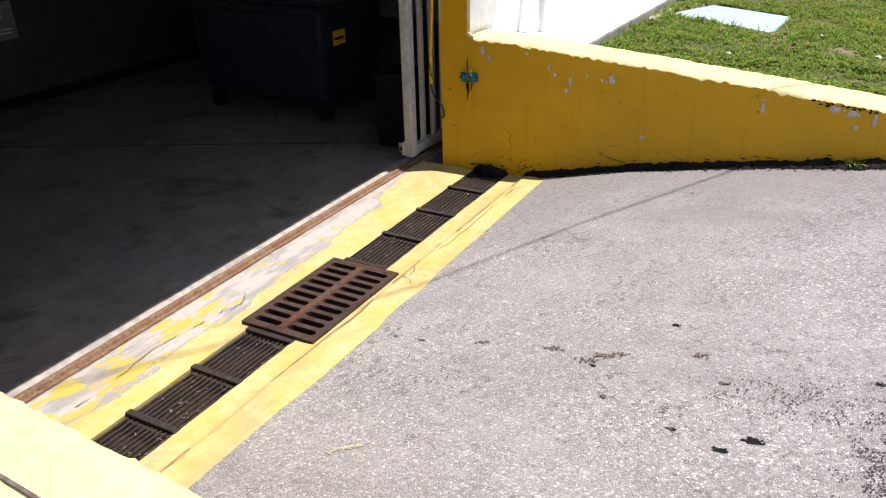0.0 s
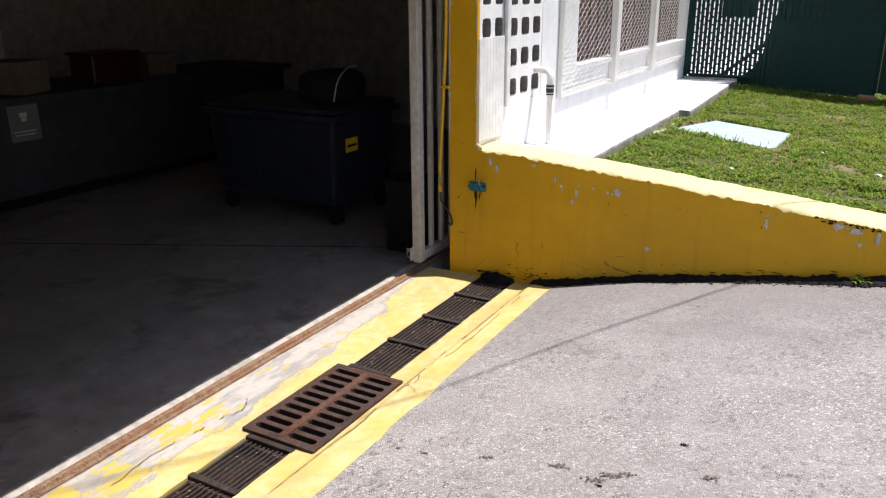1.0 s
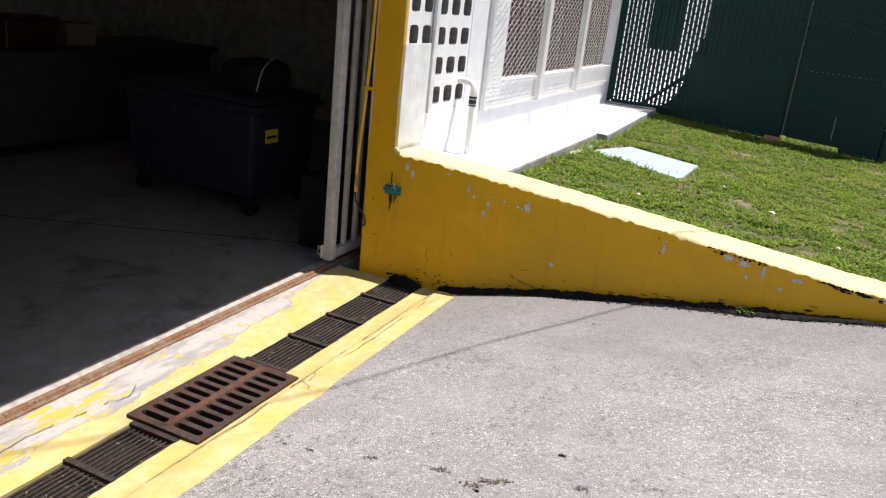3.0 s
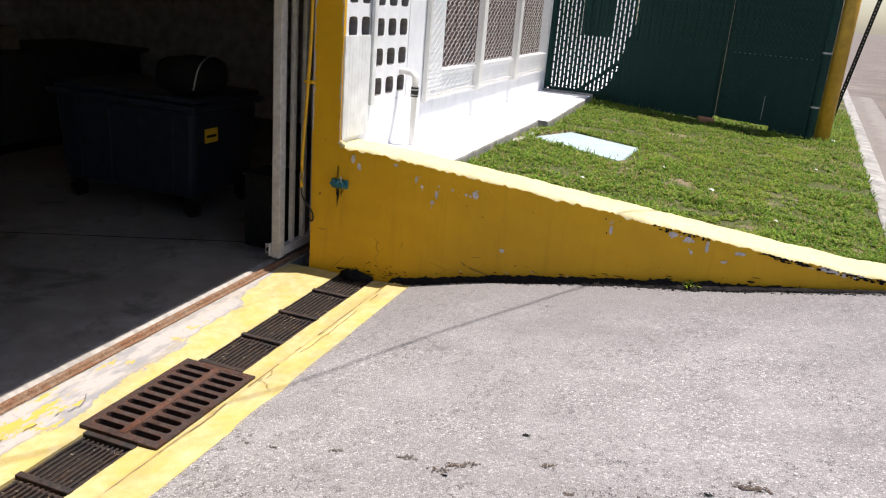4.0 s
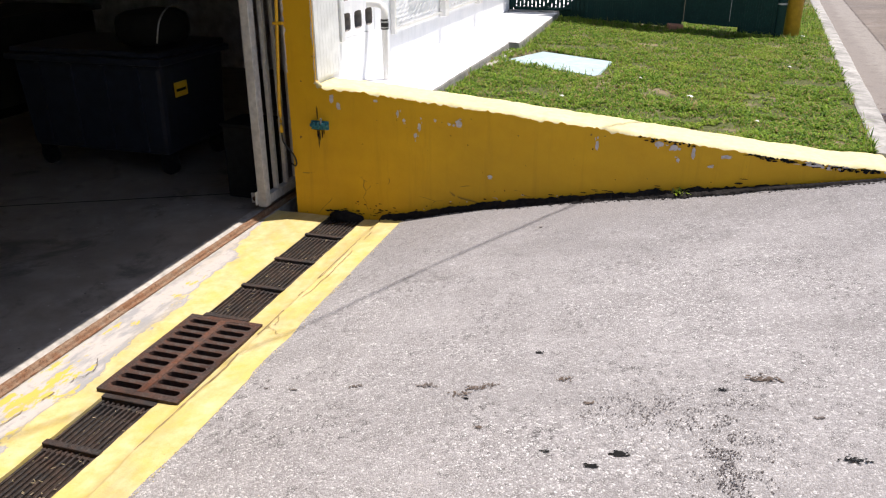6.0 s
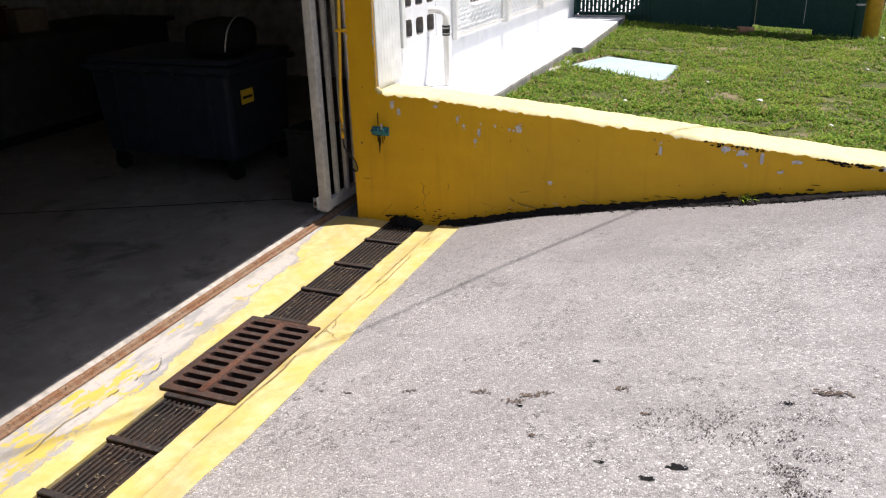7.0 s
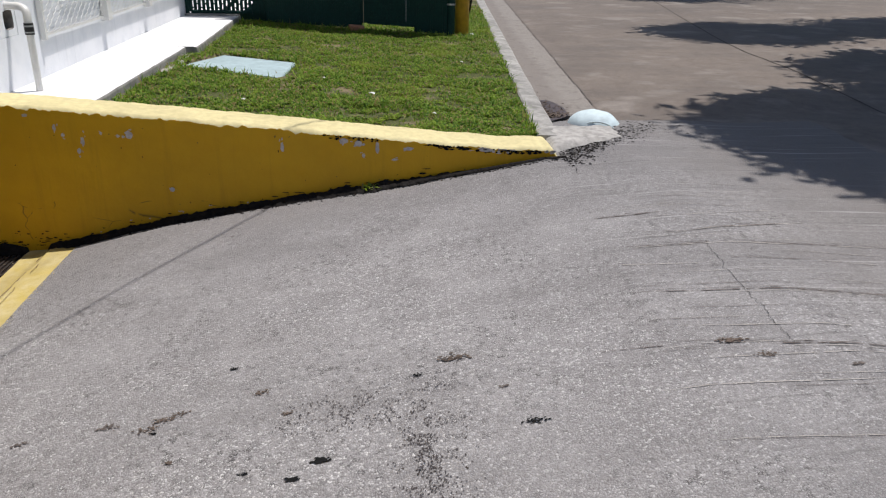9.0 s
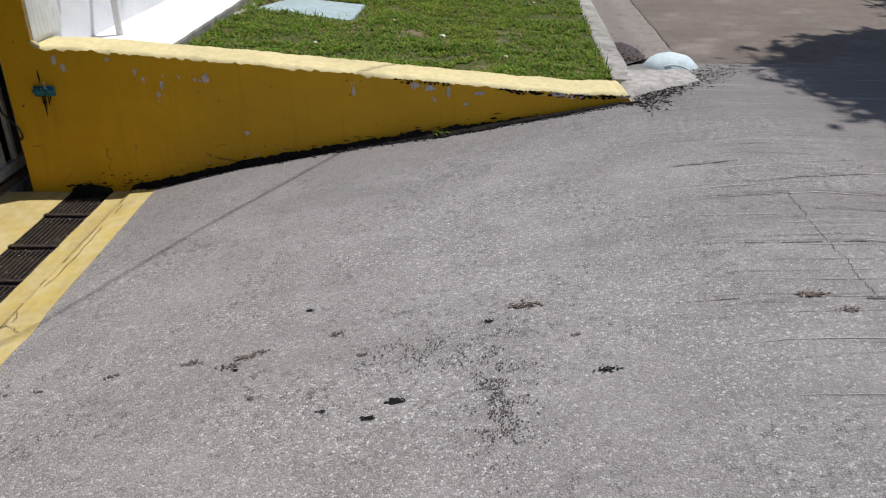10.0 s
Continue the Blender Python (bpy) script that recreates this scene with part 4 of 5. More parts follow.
# ribbed panel over the lower openings
panel = tagged(empty("vent_panel"), "grey-white ribbed panel covering wall openings", "panel")
part("sheet", boxed(0.197, 0.207, 0.012, 0.376, 0.905, 1.555), PANEL, panel)
for k in range(8):
    y = 0.025 + k * 0.045
    part("rib", boxed(0.206, 0.2076, y, y + 0.030, 0.91, 1.55), PANEL, panel)
for z in (1.02, 1.16, 1.30, 1.44):
    part("rib", boxed(0.206, 0.2072, 0.016, 0.37, z, z + 0.03), PANEL, panel)
tagged(part("wall_strip", boxed(0.199, 0.224, 0.384, 0.440, 1.09, TOP - 0.1, bevel=0.005), PANEL), "pale grey vertical cover strip on the white wall", "cover strip")

# header and near-side facade
tagged(part("wall_header", boxed(0.0, 0.195, NEAR_Y, -0.004, 2.01, TOP), WHITE), "white wall above the garage opening", "wall", kind="structure")
tagged(part("wall_facade_near", boxed(0.0, 0.195, -7.2, NEAR_Y, -0.3, TOP), YELLOW), "yellow wall beside the garage opening", "wall", kind="structure")
tagged(part("wall_back", boxed(-7.2, -7.0, -7.2, 5.2, -0.3, TOP), DARKWALL), "dark garage back wall", "wall", kind="structure")
tagged(part("wall_side_far", boxed(-7.0, 0.0, 5.0, 5.2, -0.3, TOP), DARKWALL), "dark garage side wall", "wall", kind="structure")
tagged(part("wall_side_near", boxed(-7.0, 0.0, -7.2, -7.0, -0.3, TOP), DARKWALL), "dark garage side wall", "wall", kind="structure")
tagged(part("ceiling", boxed(-7.2, 0.0, -7.2, 5.2, TOP - 0.25, TOP + 0.02), DARKWALL), "dark garage ceiling", "ceiling", kind="structure")
tagged(part("roof", boxed(-7.3, 0.3, -7.3, 14.1, TOP + 0.021, TOP + 0.15), KERB), "flat grey concrete roof", "roof", kind="structure")

# ---- white walkway slab beside the facade ----
walkway = tagged(empty("walkway"), "bright white painted concrete walkway slab", "walkway", kind="structure")


def slab_piece(y0, y1, x_near, x_far, z):
    """White-topped slab with bare grey sides and a slightly ragged edge towards the lawn."""
    bt, bs = bmesh.new(), bmesh.new()
    tops, sides = [], []
    for y in steps(y0, y1, 0.08):
        x = x_near + (x_far - x_near) * (y - y0) / (y1 - y0) + 0.010 * n3(y * 3.3, 1) + 0.005 * n3(y * 13, 2)
        tops.append([bt.verts.new(p) for p in ((0.196, y, z), (x - 0.03, y, z), (x - 0.006, y, z - 0.004))])
        sides.append([bs.verts.new(p) for p in ((x - 0.006, y, z - 0.004), (x, y, z - 0.018), (x + 0.004, y, 0.52))])
    for bm, rr in ((bt, tops), (bs, sides)):
        for a, b in zip(rr, rr[1:]):
            for i in range(2):
                bm.faces.new((a[i], a[i + 1], b[i + 1], b[i]))
    for r, q in ((tops[0], sides[0]), (tops[-1], sides[-1])):
        low = bs.verts.new((0.196, r[0].co.y, 0.52))
        bs.faces.new([bs.verts.new(v.co) for v in r] + q[1:] + [low])
    part("walkway_slab", bt, SLAB, walkway)
    part("slab_edge", bs, KERB, walkway, "bare grey concrete edge")


slab_piece(THICK - 0.01, 2.93, 0.79, 0.81, 0.772)
slab_piece(2.931, 14.0, 0.905, 0.63, 0.7725)
part("slab_edge", boxed(0.805, 0.875, 1.95, 2.92, 0.55, 0.715, bevel=0.012), CEMENT, walkway, "low cement fillet along the slab")
part("sill", boxed(0.20, 0.83, 5.60, 5.78, 0.70, 0.792, bevel=0.008), KERB, walkway, "grey concrete gate sill")

# ---- screened window ----
win = tagged(empty("window_1"), "long window with brown slats behind expanded metal screen", "window", kind="structure")
part("window_sill", boxed(0.09, 0.225, 1.80, 5.55, 1.222, 1.250, bevel=0.006), WHITE, win, "whitewashed sill")
x = 1.81
while x < 5.5:
    w = 0.07 + 0.05 * abs(n3(x * 7, 1))
    part("slat", boxed(0.085 + 0.02 * n3(x * 9, 3), 0.125 + 0.02 * n3(x * 9, 3), x, min(x + w, 5.53), 1.2, 2.345), BROWN, win)
    x += w + 0.035 + 0.07 * max(0, n3(x * 5, 7))
for y, w in ((2.70, 0.105), (3.98, 0.105)):
    part("post", boxed(0.20, 0.262, y - w / 2, y + w / 2, 1.02, 2.6, bevel=0.006), PIPEWHITE, win, "white square post")
# Added dark board, hides the bright garage behind the slats.
part("dark_board", boxed(-0.10, -0.08, 1.75, 5.6, 0.9, 2.5), BENCH, win, "unseen dark board added to keep the gaps between slats dark")
part("frame", boxed(0.198, 0.235, 1.37, 1.40, 1.02, 2.6), PIPEWHITE, win)
part("frame", boxed(0.205, 0.225, 1.40, 5.50, 1.045, 1.062), PIPEWHITE, win)


def screen_mesh():
    """Expanded metal: staggered wavy strands that meet in diamonds."""
    bm = bmesh.new()
    x, cw, ch = 0.236, 0.105, 0.034
    z0, z1 = 1.06, 2.05
    y0, y1 = 1.40, 5.50
    nrow, ncol = int((z1 - z0) / ch), int((y1 - y0) / cw)
    t = 0.0013
    for i in range(nrow):
        for j in range(ncol):
            ya, za = y0 + j * cw + (cw / 2 if i % 2 else 0), z0 + i * ch
            knee = za + 0.42 * ch
            for p, q in (((ya, za), (ya, knee)), ((ya, knee), (ya + cw / 2, za + ch)), ((ya, knee), (ya - cw / 2, za + ch))):
                if not (y0 <= q[0] <= y1):
                    continue
                w = t * 1.5 if p[0] == q[0] else t
                bm.faces.new([bm.verts.new(v) for v in ((x, p[0] - w, p[1]), (x, p[0] + w, p[1]), (x + 0.003, q[0] + w, q[1]), (x + 0.003, q[0] - w, q[1]))])
                bm.faces.new([bm.verts.new(v) for v in ((x, p[0], p[1] - t), (x - 0.003, p[0], p[1] + t), (x, q[0], q[1] + t), (x + 0.003, q[0], q[1] - t))])
    return bm


ob = part("screen", screen_mesh(), PIPEWHITE, win, "white expanded metal screen")
ob["kind"] = "stuff"

# drain pipe
pipe = tagged(empty("drain_pipe"), "white plastic drain pipe with a black rubber coupling", "pipe")
tube("pipe_arm", curve_points([(0.08, 0.945, 1.29), (0.22, 0.925, 1.29), (0.30, 0.885, 1.288), (0.342, 0.852, 1.272), (0.352, 0.842, 1.235), (0.352, 0.84, 1.19)], 5), 0.024, PIPEWHITE, pipe)
part("pipe_leg", rod(bmesh.new(), (0.352, 0.84, 0.775), (0.352, 0.84, 1.15), 0.022), PIPEWHITE, pipe)
part("coupling", rod(bmesh.new(), (0.352, 0.84, 1.125), (0.352, 0.84, 1.195), 0.028), CABLE, pipe, "black rubber coupling")
part("clamp", rod(bmesh.new(), (0.352, 0.84, 1.172), (0.352, 0.84, 1.182), 0.030), GREYSTEEL, pipe)
part("clamp", rod(bmesh.new(), (0.352, 0.84, 1.135), (0.352, 0.84, 1.143), 0.030), GREYSTEEL, pipe)

# ---- concrete cover in the lawn ----
cov = bmesh.new()
cover_z = lambda x: 0.696 - 0.045 * (x - 0.9)
top = [cov.verts.new((x, y, cover_z(x))) for x, y in COVER_AT]
low = [cov.verts.new((x, y, cover_z(x) - 0.12)) for x, y in COVER_AT]
cov.faces.new(top)
for k in range(4):
    cov.faces.new((top[k], low[k], low[(k + 1) % 4], top[(k + 1) % 4]))
bmesh.ops.bevel(cov, geom=[e for e in cov.edges], offset=0.006, segments=2, affect="EDGES")
tagged(part("utility_cover", cov, COVER), "pale blue painted concrete utility cover in the grass", "utility cover")

# ---- green slatted fence and gate ----
def slat_mesh(h, w):
    bm = boxed(-w / 2, w / 2, -0.004, 0.004, 0, h)
    me = bpy.data.meshes.new("slat")
    bm.to_mesh(me)
    bm.free()
    me.materials.append(GREEN)
    return me


SLAT, WIDE_SLAT = slat_mesh(2.05, 0.037), slat_mesh(2.05, 0.040)


def fence_run(thing, a, b, pitch, base, height, mesh=SLAT, raise_low=None):
    a, b = Vector((*a, 0)), Vector((*b, 0))
    d = (b - a)
    n = int(d.length / pitch)
    ang = math.atan2(d.y, d.x)
    for k in range(n + 1):
        p = a + d * (k / n)
        z = base(p.x, p.y)
        ob = new("slat", mesh)
        ob.parent = thing
        lift = raise_low(k, n) if raise_low else 0.0
        ob.matrix_basis = pose(p.x, p.y + 0.010 * (k % 2), z + 0.02 + lift + 0.006 * math.sin(k * 5.1), 0, 0, math.degrees(ang) + 2 * math.sin(k * 3.3)) @ Matrix.Diagonal((1, 1, (height - lift) / 2.05, 1))


def rail(thing, a, b, z, r=0.02, name="rail"):
    part(name, rod(bmesh.new(), (*a, z), (*b, z), r), GREEN, thing)


fgate = tagged(empty("slatted_gate"), "dark green chain-link gate with open privacy slats", "gate")
ga, gb = (0.26, 5.72), (1.33, 5.67)
fence_run(fgate, ga, gb, 0.050, lambda x, y: 0.79 - 0.05 * max(0.0, x - 0.75), 1.9)
for z in (0.81, 2.6):
    rail(fgate, ga, (1.0, 5.69), z, 0.021)
part("gate_post", rod(bmesh.new(), (0.215, 5.72, 0.77), (0.215, 5.72, 2.75), 0.026), GREEN, fgate)
wire = bmesh.new()
for j in range(21):
    x0 = 0.285 + j * 0.050
    for k in range(20):
        z = 0.86 + k * 0.092 + 0.046 * (j % 2)
        box(wire, x0 - 0.022, x0 + 0.022, 5.686, 5.692, z - 0.010, z + 0.010)
part("wire_mesh", wire, GREEN, fgate)["kind"] = "stuff"

# Panel added for an unclear dark shape; darkens the upper gaps.
part("dark_panel", boxed(0.56, 0.95, 5.86, 5.868, 1.50, 2.65, bevel=0.002), GREEN, fgate, "dark panel added to darken the gaps behind the gate")
# Dark bar in place of the diagonal shadow on the wall behind.
part("shade_bar", rod(bmesh.new(), (0.62, 5.76, 0.80), (1.16, 5.74, 1.24), 0.022), GREEN, fgate, "dark bar standing in for the diagonal shadow behind the gate")

fence = tagged(empty("slatted_fence"), "dark green chain-link fence with privacy slats and patched-on sheets", "fence")
fa, fb = (1.34, 5.665), (3.40, 5.42)


def fence_y(x):
    return fa[1] + (fb[1] - fa[1]) * (x - fa[0]) / (fb[0] - fa[0])


fence_run(fence, fa, fb, 0.034, lambda x, y: lawn_z(x), 3.0, mesh=WIDE_SLAT, raise_low=lambda k, n: 0.06 if 0.49 < k / n < 0.80 else 0.0)
rail(fence, (1.34, 5.69), (3.4, 5.445), 3.60, 0.02)


def dark_sheet(outline, lift, material, label):
    """A thin stiff dark sheet along the fence, cut along an outline of x and z."""
    bm = bmesh.new()
    front = [bm.verts.new((x, fence_y(x) + lift, z)) for x, z in outline]
    back = [bm.verts.new((x, fence_y(x) + lift + 0.005, z)) for x, z in outline]
    bm.faces.new(front)
    bm.faces.new(back)
    for k in range(len(outline)):
        j = (k + 1) % len(outline)
        bm.faces.new((front[k], front[j], back[j], back[k]))
    return part("dark_sheet", bm, material, fence, label)


# Added sheet: its curved edge follows where the view behind turns from lit to dark.
dark_edge = [(p.x, p.z) for p in curve_points([(0.62, 0, 0.70), (0.72, 0, 0.775), (0.86, 0, 0.815), (1.00, 0, 0.92), (1.085, 0, 1.08), (1.125, 0, 1.254), (1.19, 0, 1.52), (1.28, 0, 1.80), (1.45, 0, 2.5)], 4)]
dark_sheet(dark_edge + [(1.52, 2.5), (1.52, 0.64), (1.1, 0.66)], 0.045, GREEN, "dark green sheet added to darken the view behind the slats")
for x0, x1, z1 in ((1.17, 2.30, 1.495), (2.43, 3.36, 1.465)):
    x = x0
    while x < x1:
        low = lawn_z(x) + (0.02 if not 2.35 < x < 3.0 else 0.075)
        part("cover_strip", boxed(x, x + 0.0245, fence_y(x) - 0.030 + 0.005 * math.sin(x * 37), fence_y(x) - 0.022, low, z1 + 0.006 * n3(x * 9, 2)), GREEN, fence)
        x += 0.0285
# Row of bright rods in place of light coming through small holes.
for k in range(16):
    x = 2.45 + k * 0.055
    part("light_dot", rod(bmesh.new(), (x, fence_y(x) - 0.032, 1.474), (x + 0.012, fence_y(x) - 0.034, 1.478), 0.0035, 6), GREYSTEEL, fence, "small bright rod standing in for light through a hole")
mesh = bmesh.new()
for j in range(74):
    x0 = 1.36 + j * 0.027
    for k in range(15):
        z = 1.53 + k * 0.074 + 0.037 * (j % 2)
        box(mesh, x0 - 0.003, x0 + 0.003, fence_y(x0) - 0.020, fence_y(x0) - 0.014, z - 0.024, z + 0.024)
part("wire_mesh", mesh, plain("green_coated_wire", (0.010, 0.055, 0.042), 0.5, 0, 0.3, 40, 0.1), fence, "green coated wire")["kind"] = "stuff"
# Tan strip coloured like the light that shows through the fence seam.
part("edge_strip", boxed(2.352, 2.360, fence_y(2.355) - 0.020, fence_y(2.355) - 0.008, 0.65, 2.6), plain("tan_slit_light", (0.30, 0.25, 0.17), 0.7), fence, "narrow tan strip standing in for light through a seam")
part("edge_strip", boxed(2.87, 2.876, fence_y(2.87) - 0.04, fence_y(2.87) - 0.031, 0.75, 1.02), GREYSTEEL, fence, "short bright metal edge")
for x, y in ((1.32, 5.70), (2.25, 5.595), (3.42, 5.42)):
    r = 0.05 if x > 3 else 0.026
    part("fence_post", rod(bmesh.new(), (x, y, lawn_z(x) - 0.1), (x, y, 3.65), r, 16), GREEN, fence)
for z in (0.95, 1.55):
    part("band", rod(bmesh.new(), (3.42, 5.42, z), (3.42, 5.42, z + 0.02), 0.054, 16), GREYSTEEL, fence)

bollard = tagged(empty("round_post"), "ochre yellow painted round steel post in the lawn", "post")
smooth(part("shaft", rod(bmesh.new(), (3.56, 5.46, 0.5), (3.56, 5.46, 3.4), 0.085, 24), POSTYELLOW, bollard))
part("collar", rod(bmesh.new(), (3.56, 5.46, 0.56), (3.56, 5.46, 0.61), 0.1, 24), KERB, bollard, "dirty concrete collar")

sign = tagged(empty("sign_post"), "leaning dark perforated steel sign post", "sign post")
bm = bmesh.new()
for k in range(60):
    z = 0.02 + k * 0.05
    for x0, x1 in ((-0.028, -0.008), (0.008, 0.028)):
        box(bm, x0, x1, -0.02, 0.0, z - 0.025, z + 0.025)
    box(bm, -0.008, 0.008, -0.02, 0.0, z - 0.025, z + 0.012)
post = part("perforated_channel", bm, BLACK, sign)
sign.matrix_basis = pose(3.93, 8.2, 0.55, 0, 9, 10)

# brick scrap at the fence foot
bm = boxed(-0.09, 0.09, -0.045, 0.045, -0.03, 0.035, bevel=0.012)
ob = tagged(part("brick_scrap", bm, plain("brick_red", (0.42, 0.19, 0.11), 0.85, 0, 0.3, 30)), "broken reddish brick lying in the grass", "brick")
ob.matrix_basis = pose(2.27, 5.40, lawn_z(2.27) + 0.03, 8, 5, 24)

# ---- street corner: dome and mortar ----
bm = bmesh.new()
bmesh.ops.create_uvsphere(bm, u_segments=28, v_segments=16, radius=1.0, matrix=Matrix.Diagonal((0.192, 0.150, 0.142, 1)))
for v in bm.verts:
    if v.co.z < -0.02:
        v.co.z = -0.02
    v.co += v.co.normalized() * 0.006 * n3(v.co.x * 14, v.co.y * 14, v.co.z * 14)
dome = tagged(empty("painted_dome"), "pale blue-white painted concrete dome at the kerb end", "dome marker")
smooth(part("shell", bm, DOMEMAT, dome))
rr = []
for k in range(25):
    a = math.pi * k / 24
    rr.append((0.125 * math.cos(a) + 0.055, -0.115 - 0.02 * math.sin(a), 0.085 * math.sin(a)))
tube("ridge", rr, 0.006, DOMEMAT, dome)
dome.matrix_basis = pose(3.995, 0.75, 0.535, -4, 6, -25)


def mortar_height(u, v):
    x, y = 3.545 + 0.53 * u, 0.05 + (0.60 - 0.33 * u) * v + 0.27 * u
    e = max(0, 1 - max(abs(2 * u - 1), abs(2 * v - 1)) ** 9)
    return x + 0.02 * n3(u * 5, v * 5), y + 0.02 * n3(u * 6, v * 6, 3), ground_z(x, y) - 0.008 + 0.060 * e * (1 - 0.68 * u) + 0.009 * n3(u * 9, v * 9)


tagged(sheet("mortar_patch", steps(0, 1, 0.06), steps(0, 1, 0.06), mortar_height, MORTAR, 0.02), "rough pale mortar patch joining wall end and kerb", "mortar patch", kind="structure")


# ---- sliding gate ----
gate = tagged(empty("sliding_gate", (0.005, 0.05, 0)), "dirty white steel bar gate slid open behind the wall", "gate")
part("stile", boxed(-0.255, -0.195, -0.135, -0.065, 0.045, 2.0, bevel=0.004), GATEWHITE, gate)
part("bottom_rail", boxed(-0.25, -0.20, -0.065, 2.5, 0.05, 0.115, bevel=0.004), GATEWHITE, gate)
part("top_rail", boxed(-0.25, -0.20, -0.065, 2.5, 1.93, 1.99, bevel=0.004), GATEWHITE, gate)
for k in range(16):
    y = 0.055 + k * 0.145
    part("bar", boxed(-0.24, -0.21, y, y + 0.035, 0.115, 1.93, bevel=0.003), GATEWHITE, gate)
plate = part("roller_plate", boxed(-0.262, -0.256, -0.16, -0.07, 0.06, 0.15), GATEWHITE, gate)
part("roller_plate", boxed(-0.325, -0.255, -0.10, -0.095, 0.055, 0.125), GATEWHITE, gate)
part("bolt", rod(bmesh.new(), (-0.295, -0.115, 0.09), (-0.295, -0.09, 0.09), 0.016), RUSTY, gate, "rusty bolt")

# yellow conduit on the jamb, with a loose black lead
cond = tagged(empty("conduit"), "yellow conduit on the jamb with a loose black lead", "conduit")
tube("conduit_tube", curve_points([(-0.012, -0.02, 2.0), (-0.015, -0.025, 1.55), (-0.03, -0.03, 1.2), (-0.055, -0.03, 0.8), (-0.058, -0.03, 0.56)], 6), 0.011, CONDUIT, cond)
part("clip", boxed(-0.05, 0.012, -0.045, -0.004, 1.245, 1.262), CONDUIT, cond)
tube("lead", curve_points([(-0.058, -0.03, 0.56), (-0.05, -0.032, 0.50), (-0.015, -0.034, 0.455), (0.02, -0.03, 0.41), (0.028, -0.02, 0.355), (0.012, -0.015, 0.335), (-0.012, -0.01, 0.35)], 6), 0.0055, CABLE, cond, "thin black wire")

# gate latch on the wall
latch = tagged(empty("gate_latch"), "teal painted steel latch bolted to the yellow wall", "latch")
part("back_plate", boxed(0.150, 0.272, -0.012, -0.002, 0.592, 0.650, bevel=0.004), TEAL, latch)
part("bolt_bar", rod(bmesh.new(), (0.15, -0.022, 0.622), (0.268, -0.022, 0.622), 0.011), TEAL, latch)
for x in (0.178, 0.208, 0.24):
    part("staple", boxed(x - 0.007, x + 0.007, -0.037, -0.01, 0.605, 0.642, bevel=0.003), TEAL, latch)
part("handle", boxed(0.224, 0.234, -0.034, -0.024, 0.636, 0.672), GREYSTEEL, latch)
bm = bmesh.new()
for k, (x, l) in enumerate(((0.196, 0.12), (0.204, 0.075), (0.222, 0.06), (0.235, 0.03), (0.19, 0.05))):
    flake(bm, x, 0.592 - l / 2, 0.0035, l / 2, 90 + k)
flake(bm, 0.20, 0.595, 0.055, 0.006, 97)
flake(bm, 0.196, 0.70, 0.003, 0.045, 98)
for v in bm.verts:
    v.co.y -= 0.0045 if v.co.x < 0.197 else 0.001
part("rust_run", bm, BLACK, latch, "dark rust runs below the latch")

# chipped edges of the jamb: ragged strips of bare render along both corners
def ragged_strip(x_edge, inward, z0, z1, wide, seed, name="bare_edge"):
    bm = bmesh.new()
    prev = None
    for z in steps(z0, z1, 0.012):
        w = max(0.0006, wide * (0.45 + 0.9 * n3(z * 7, seed) + 0.6 * n3(z * 31, seed)))
        row = (bm.verts.new((x_edge, -0.004, z)), bm.verts.new((x_edge + inward * w, -0.004, z)))
        if prev:
            bm.faces.new((prev[0], row[0], row[1], prev[1]))
        prev = row
    part(name, bm, CHIP, jamb, "bare render along a chipped corner")


ragged_strip(-0.0025, 1, 0.95, 2.0, 0.019, 3.0)
ragged_strip(0.1975, -1, 0.89, 2.0, 0.013, 8.0)
bm = bmesh.new()
bmesh.ops.create_icosphere(bm, subdivisions=3, radius=1.0, matrix=Matrix.Diagonal((0.034, 0.012, 0.02, 1)))
for v in bm.verts:
    v.co += v.co.normalized() * 0.012 * n3(v.co.x * 40, v.co.y * 40, v.co.z * 40) + Vector((0.205, 0.006, 0.882))
smooth(part("plaster_lump", bm, CREAM, jamb, "lump of cream plaster"))

# ---- garage contents ----
binn = tagged(empty("wheeled_container"), "navy blue wheeled waste container with a yellow sticker", "waste container")
bm = bmesh.new()
box(bm, -2.62, -1.27, 0.43, 1.30, 0.16, 0.86, bevel=0.04)
for v in bm.verts:
    f = (v.co.z - 0.16) / 0.7
    v.co.x += (v.co.x + 1.95) * 0.06 * (f - 1)
    v.co.y += (v.co.y - 0.86) * 0.06 * (f - 1)
part("body", bm, BLUEBIN, binn)
part("rim", boxed(-2.66, -1.23, 0.39, 1.34, 0.855, 0.905, bevel=0.015), BLUEBIN, binn)
lid = part("lid", boxed(-2.62, -1.26, 0.42, 1.32, 0.906, 0.955, bevel=0.02), BLUEBIN, binn)
for k in range(4):
    part("rib", boxed(-2.4 + k * 0.3, -2.36 + k * 0.3, 0.415, 0.435, 0.2, 0.84), BLUEBIN, binn)
part("sticker", boxed(-1.262, -1.258, 0.56, 0.72, 0.60, 0.71), STICKER, binn, "yellow warning sticker")
part("label_bar", boxed(-1.258, -1.2565, 0.58, 0.70, 0.64, 0.66), BLACK, binn)
for x in (-2.5, -1.36):
    for y in (0.52, 1.2):
        w = part("caster", rod(bmesh.new(), (x, y - 0.025, 0.075), (x, y + 0.025, 0.075), 0.075, 20), BLACK, binn)
        part("fork", boxed(x - 0.05, x + 0.05, y - 0.04, y + 0.04, 0.13, 0.17), BLACK, w)

drum = tagged(empty("black_box_cabinet"), "matt black steel box standing by the gate", "box")
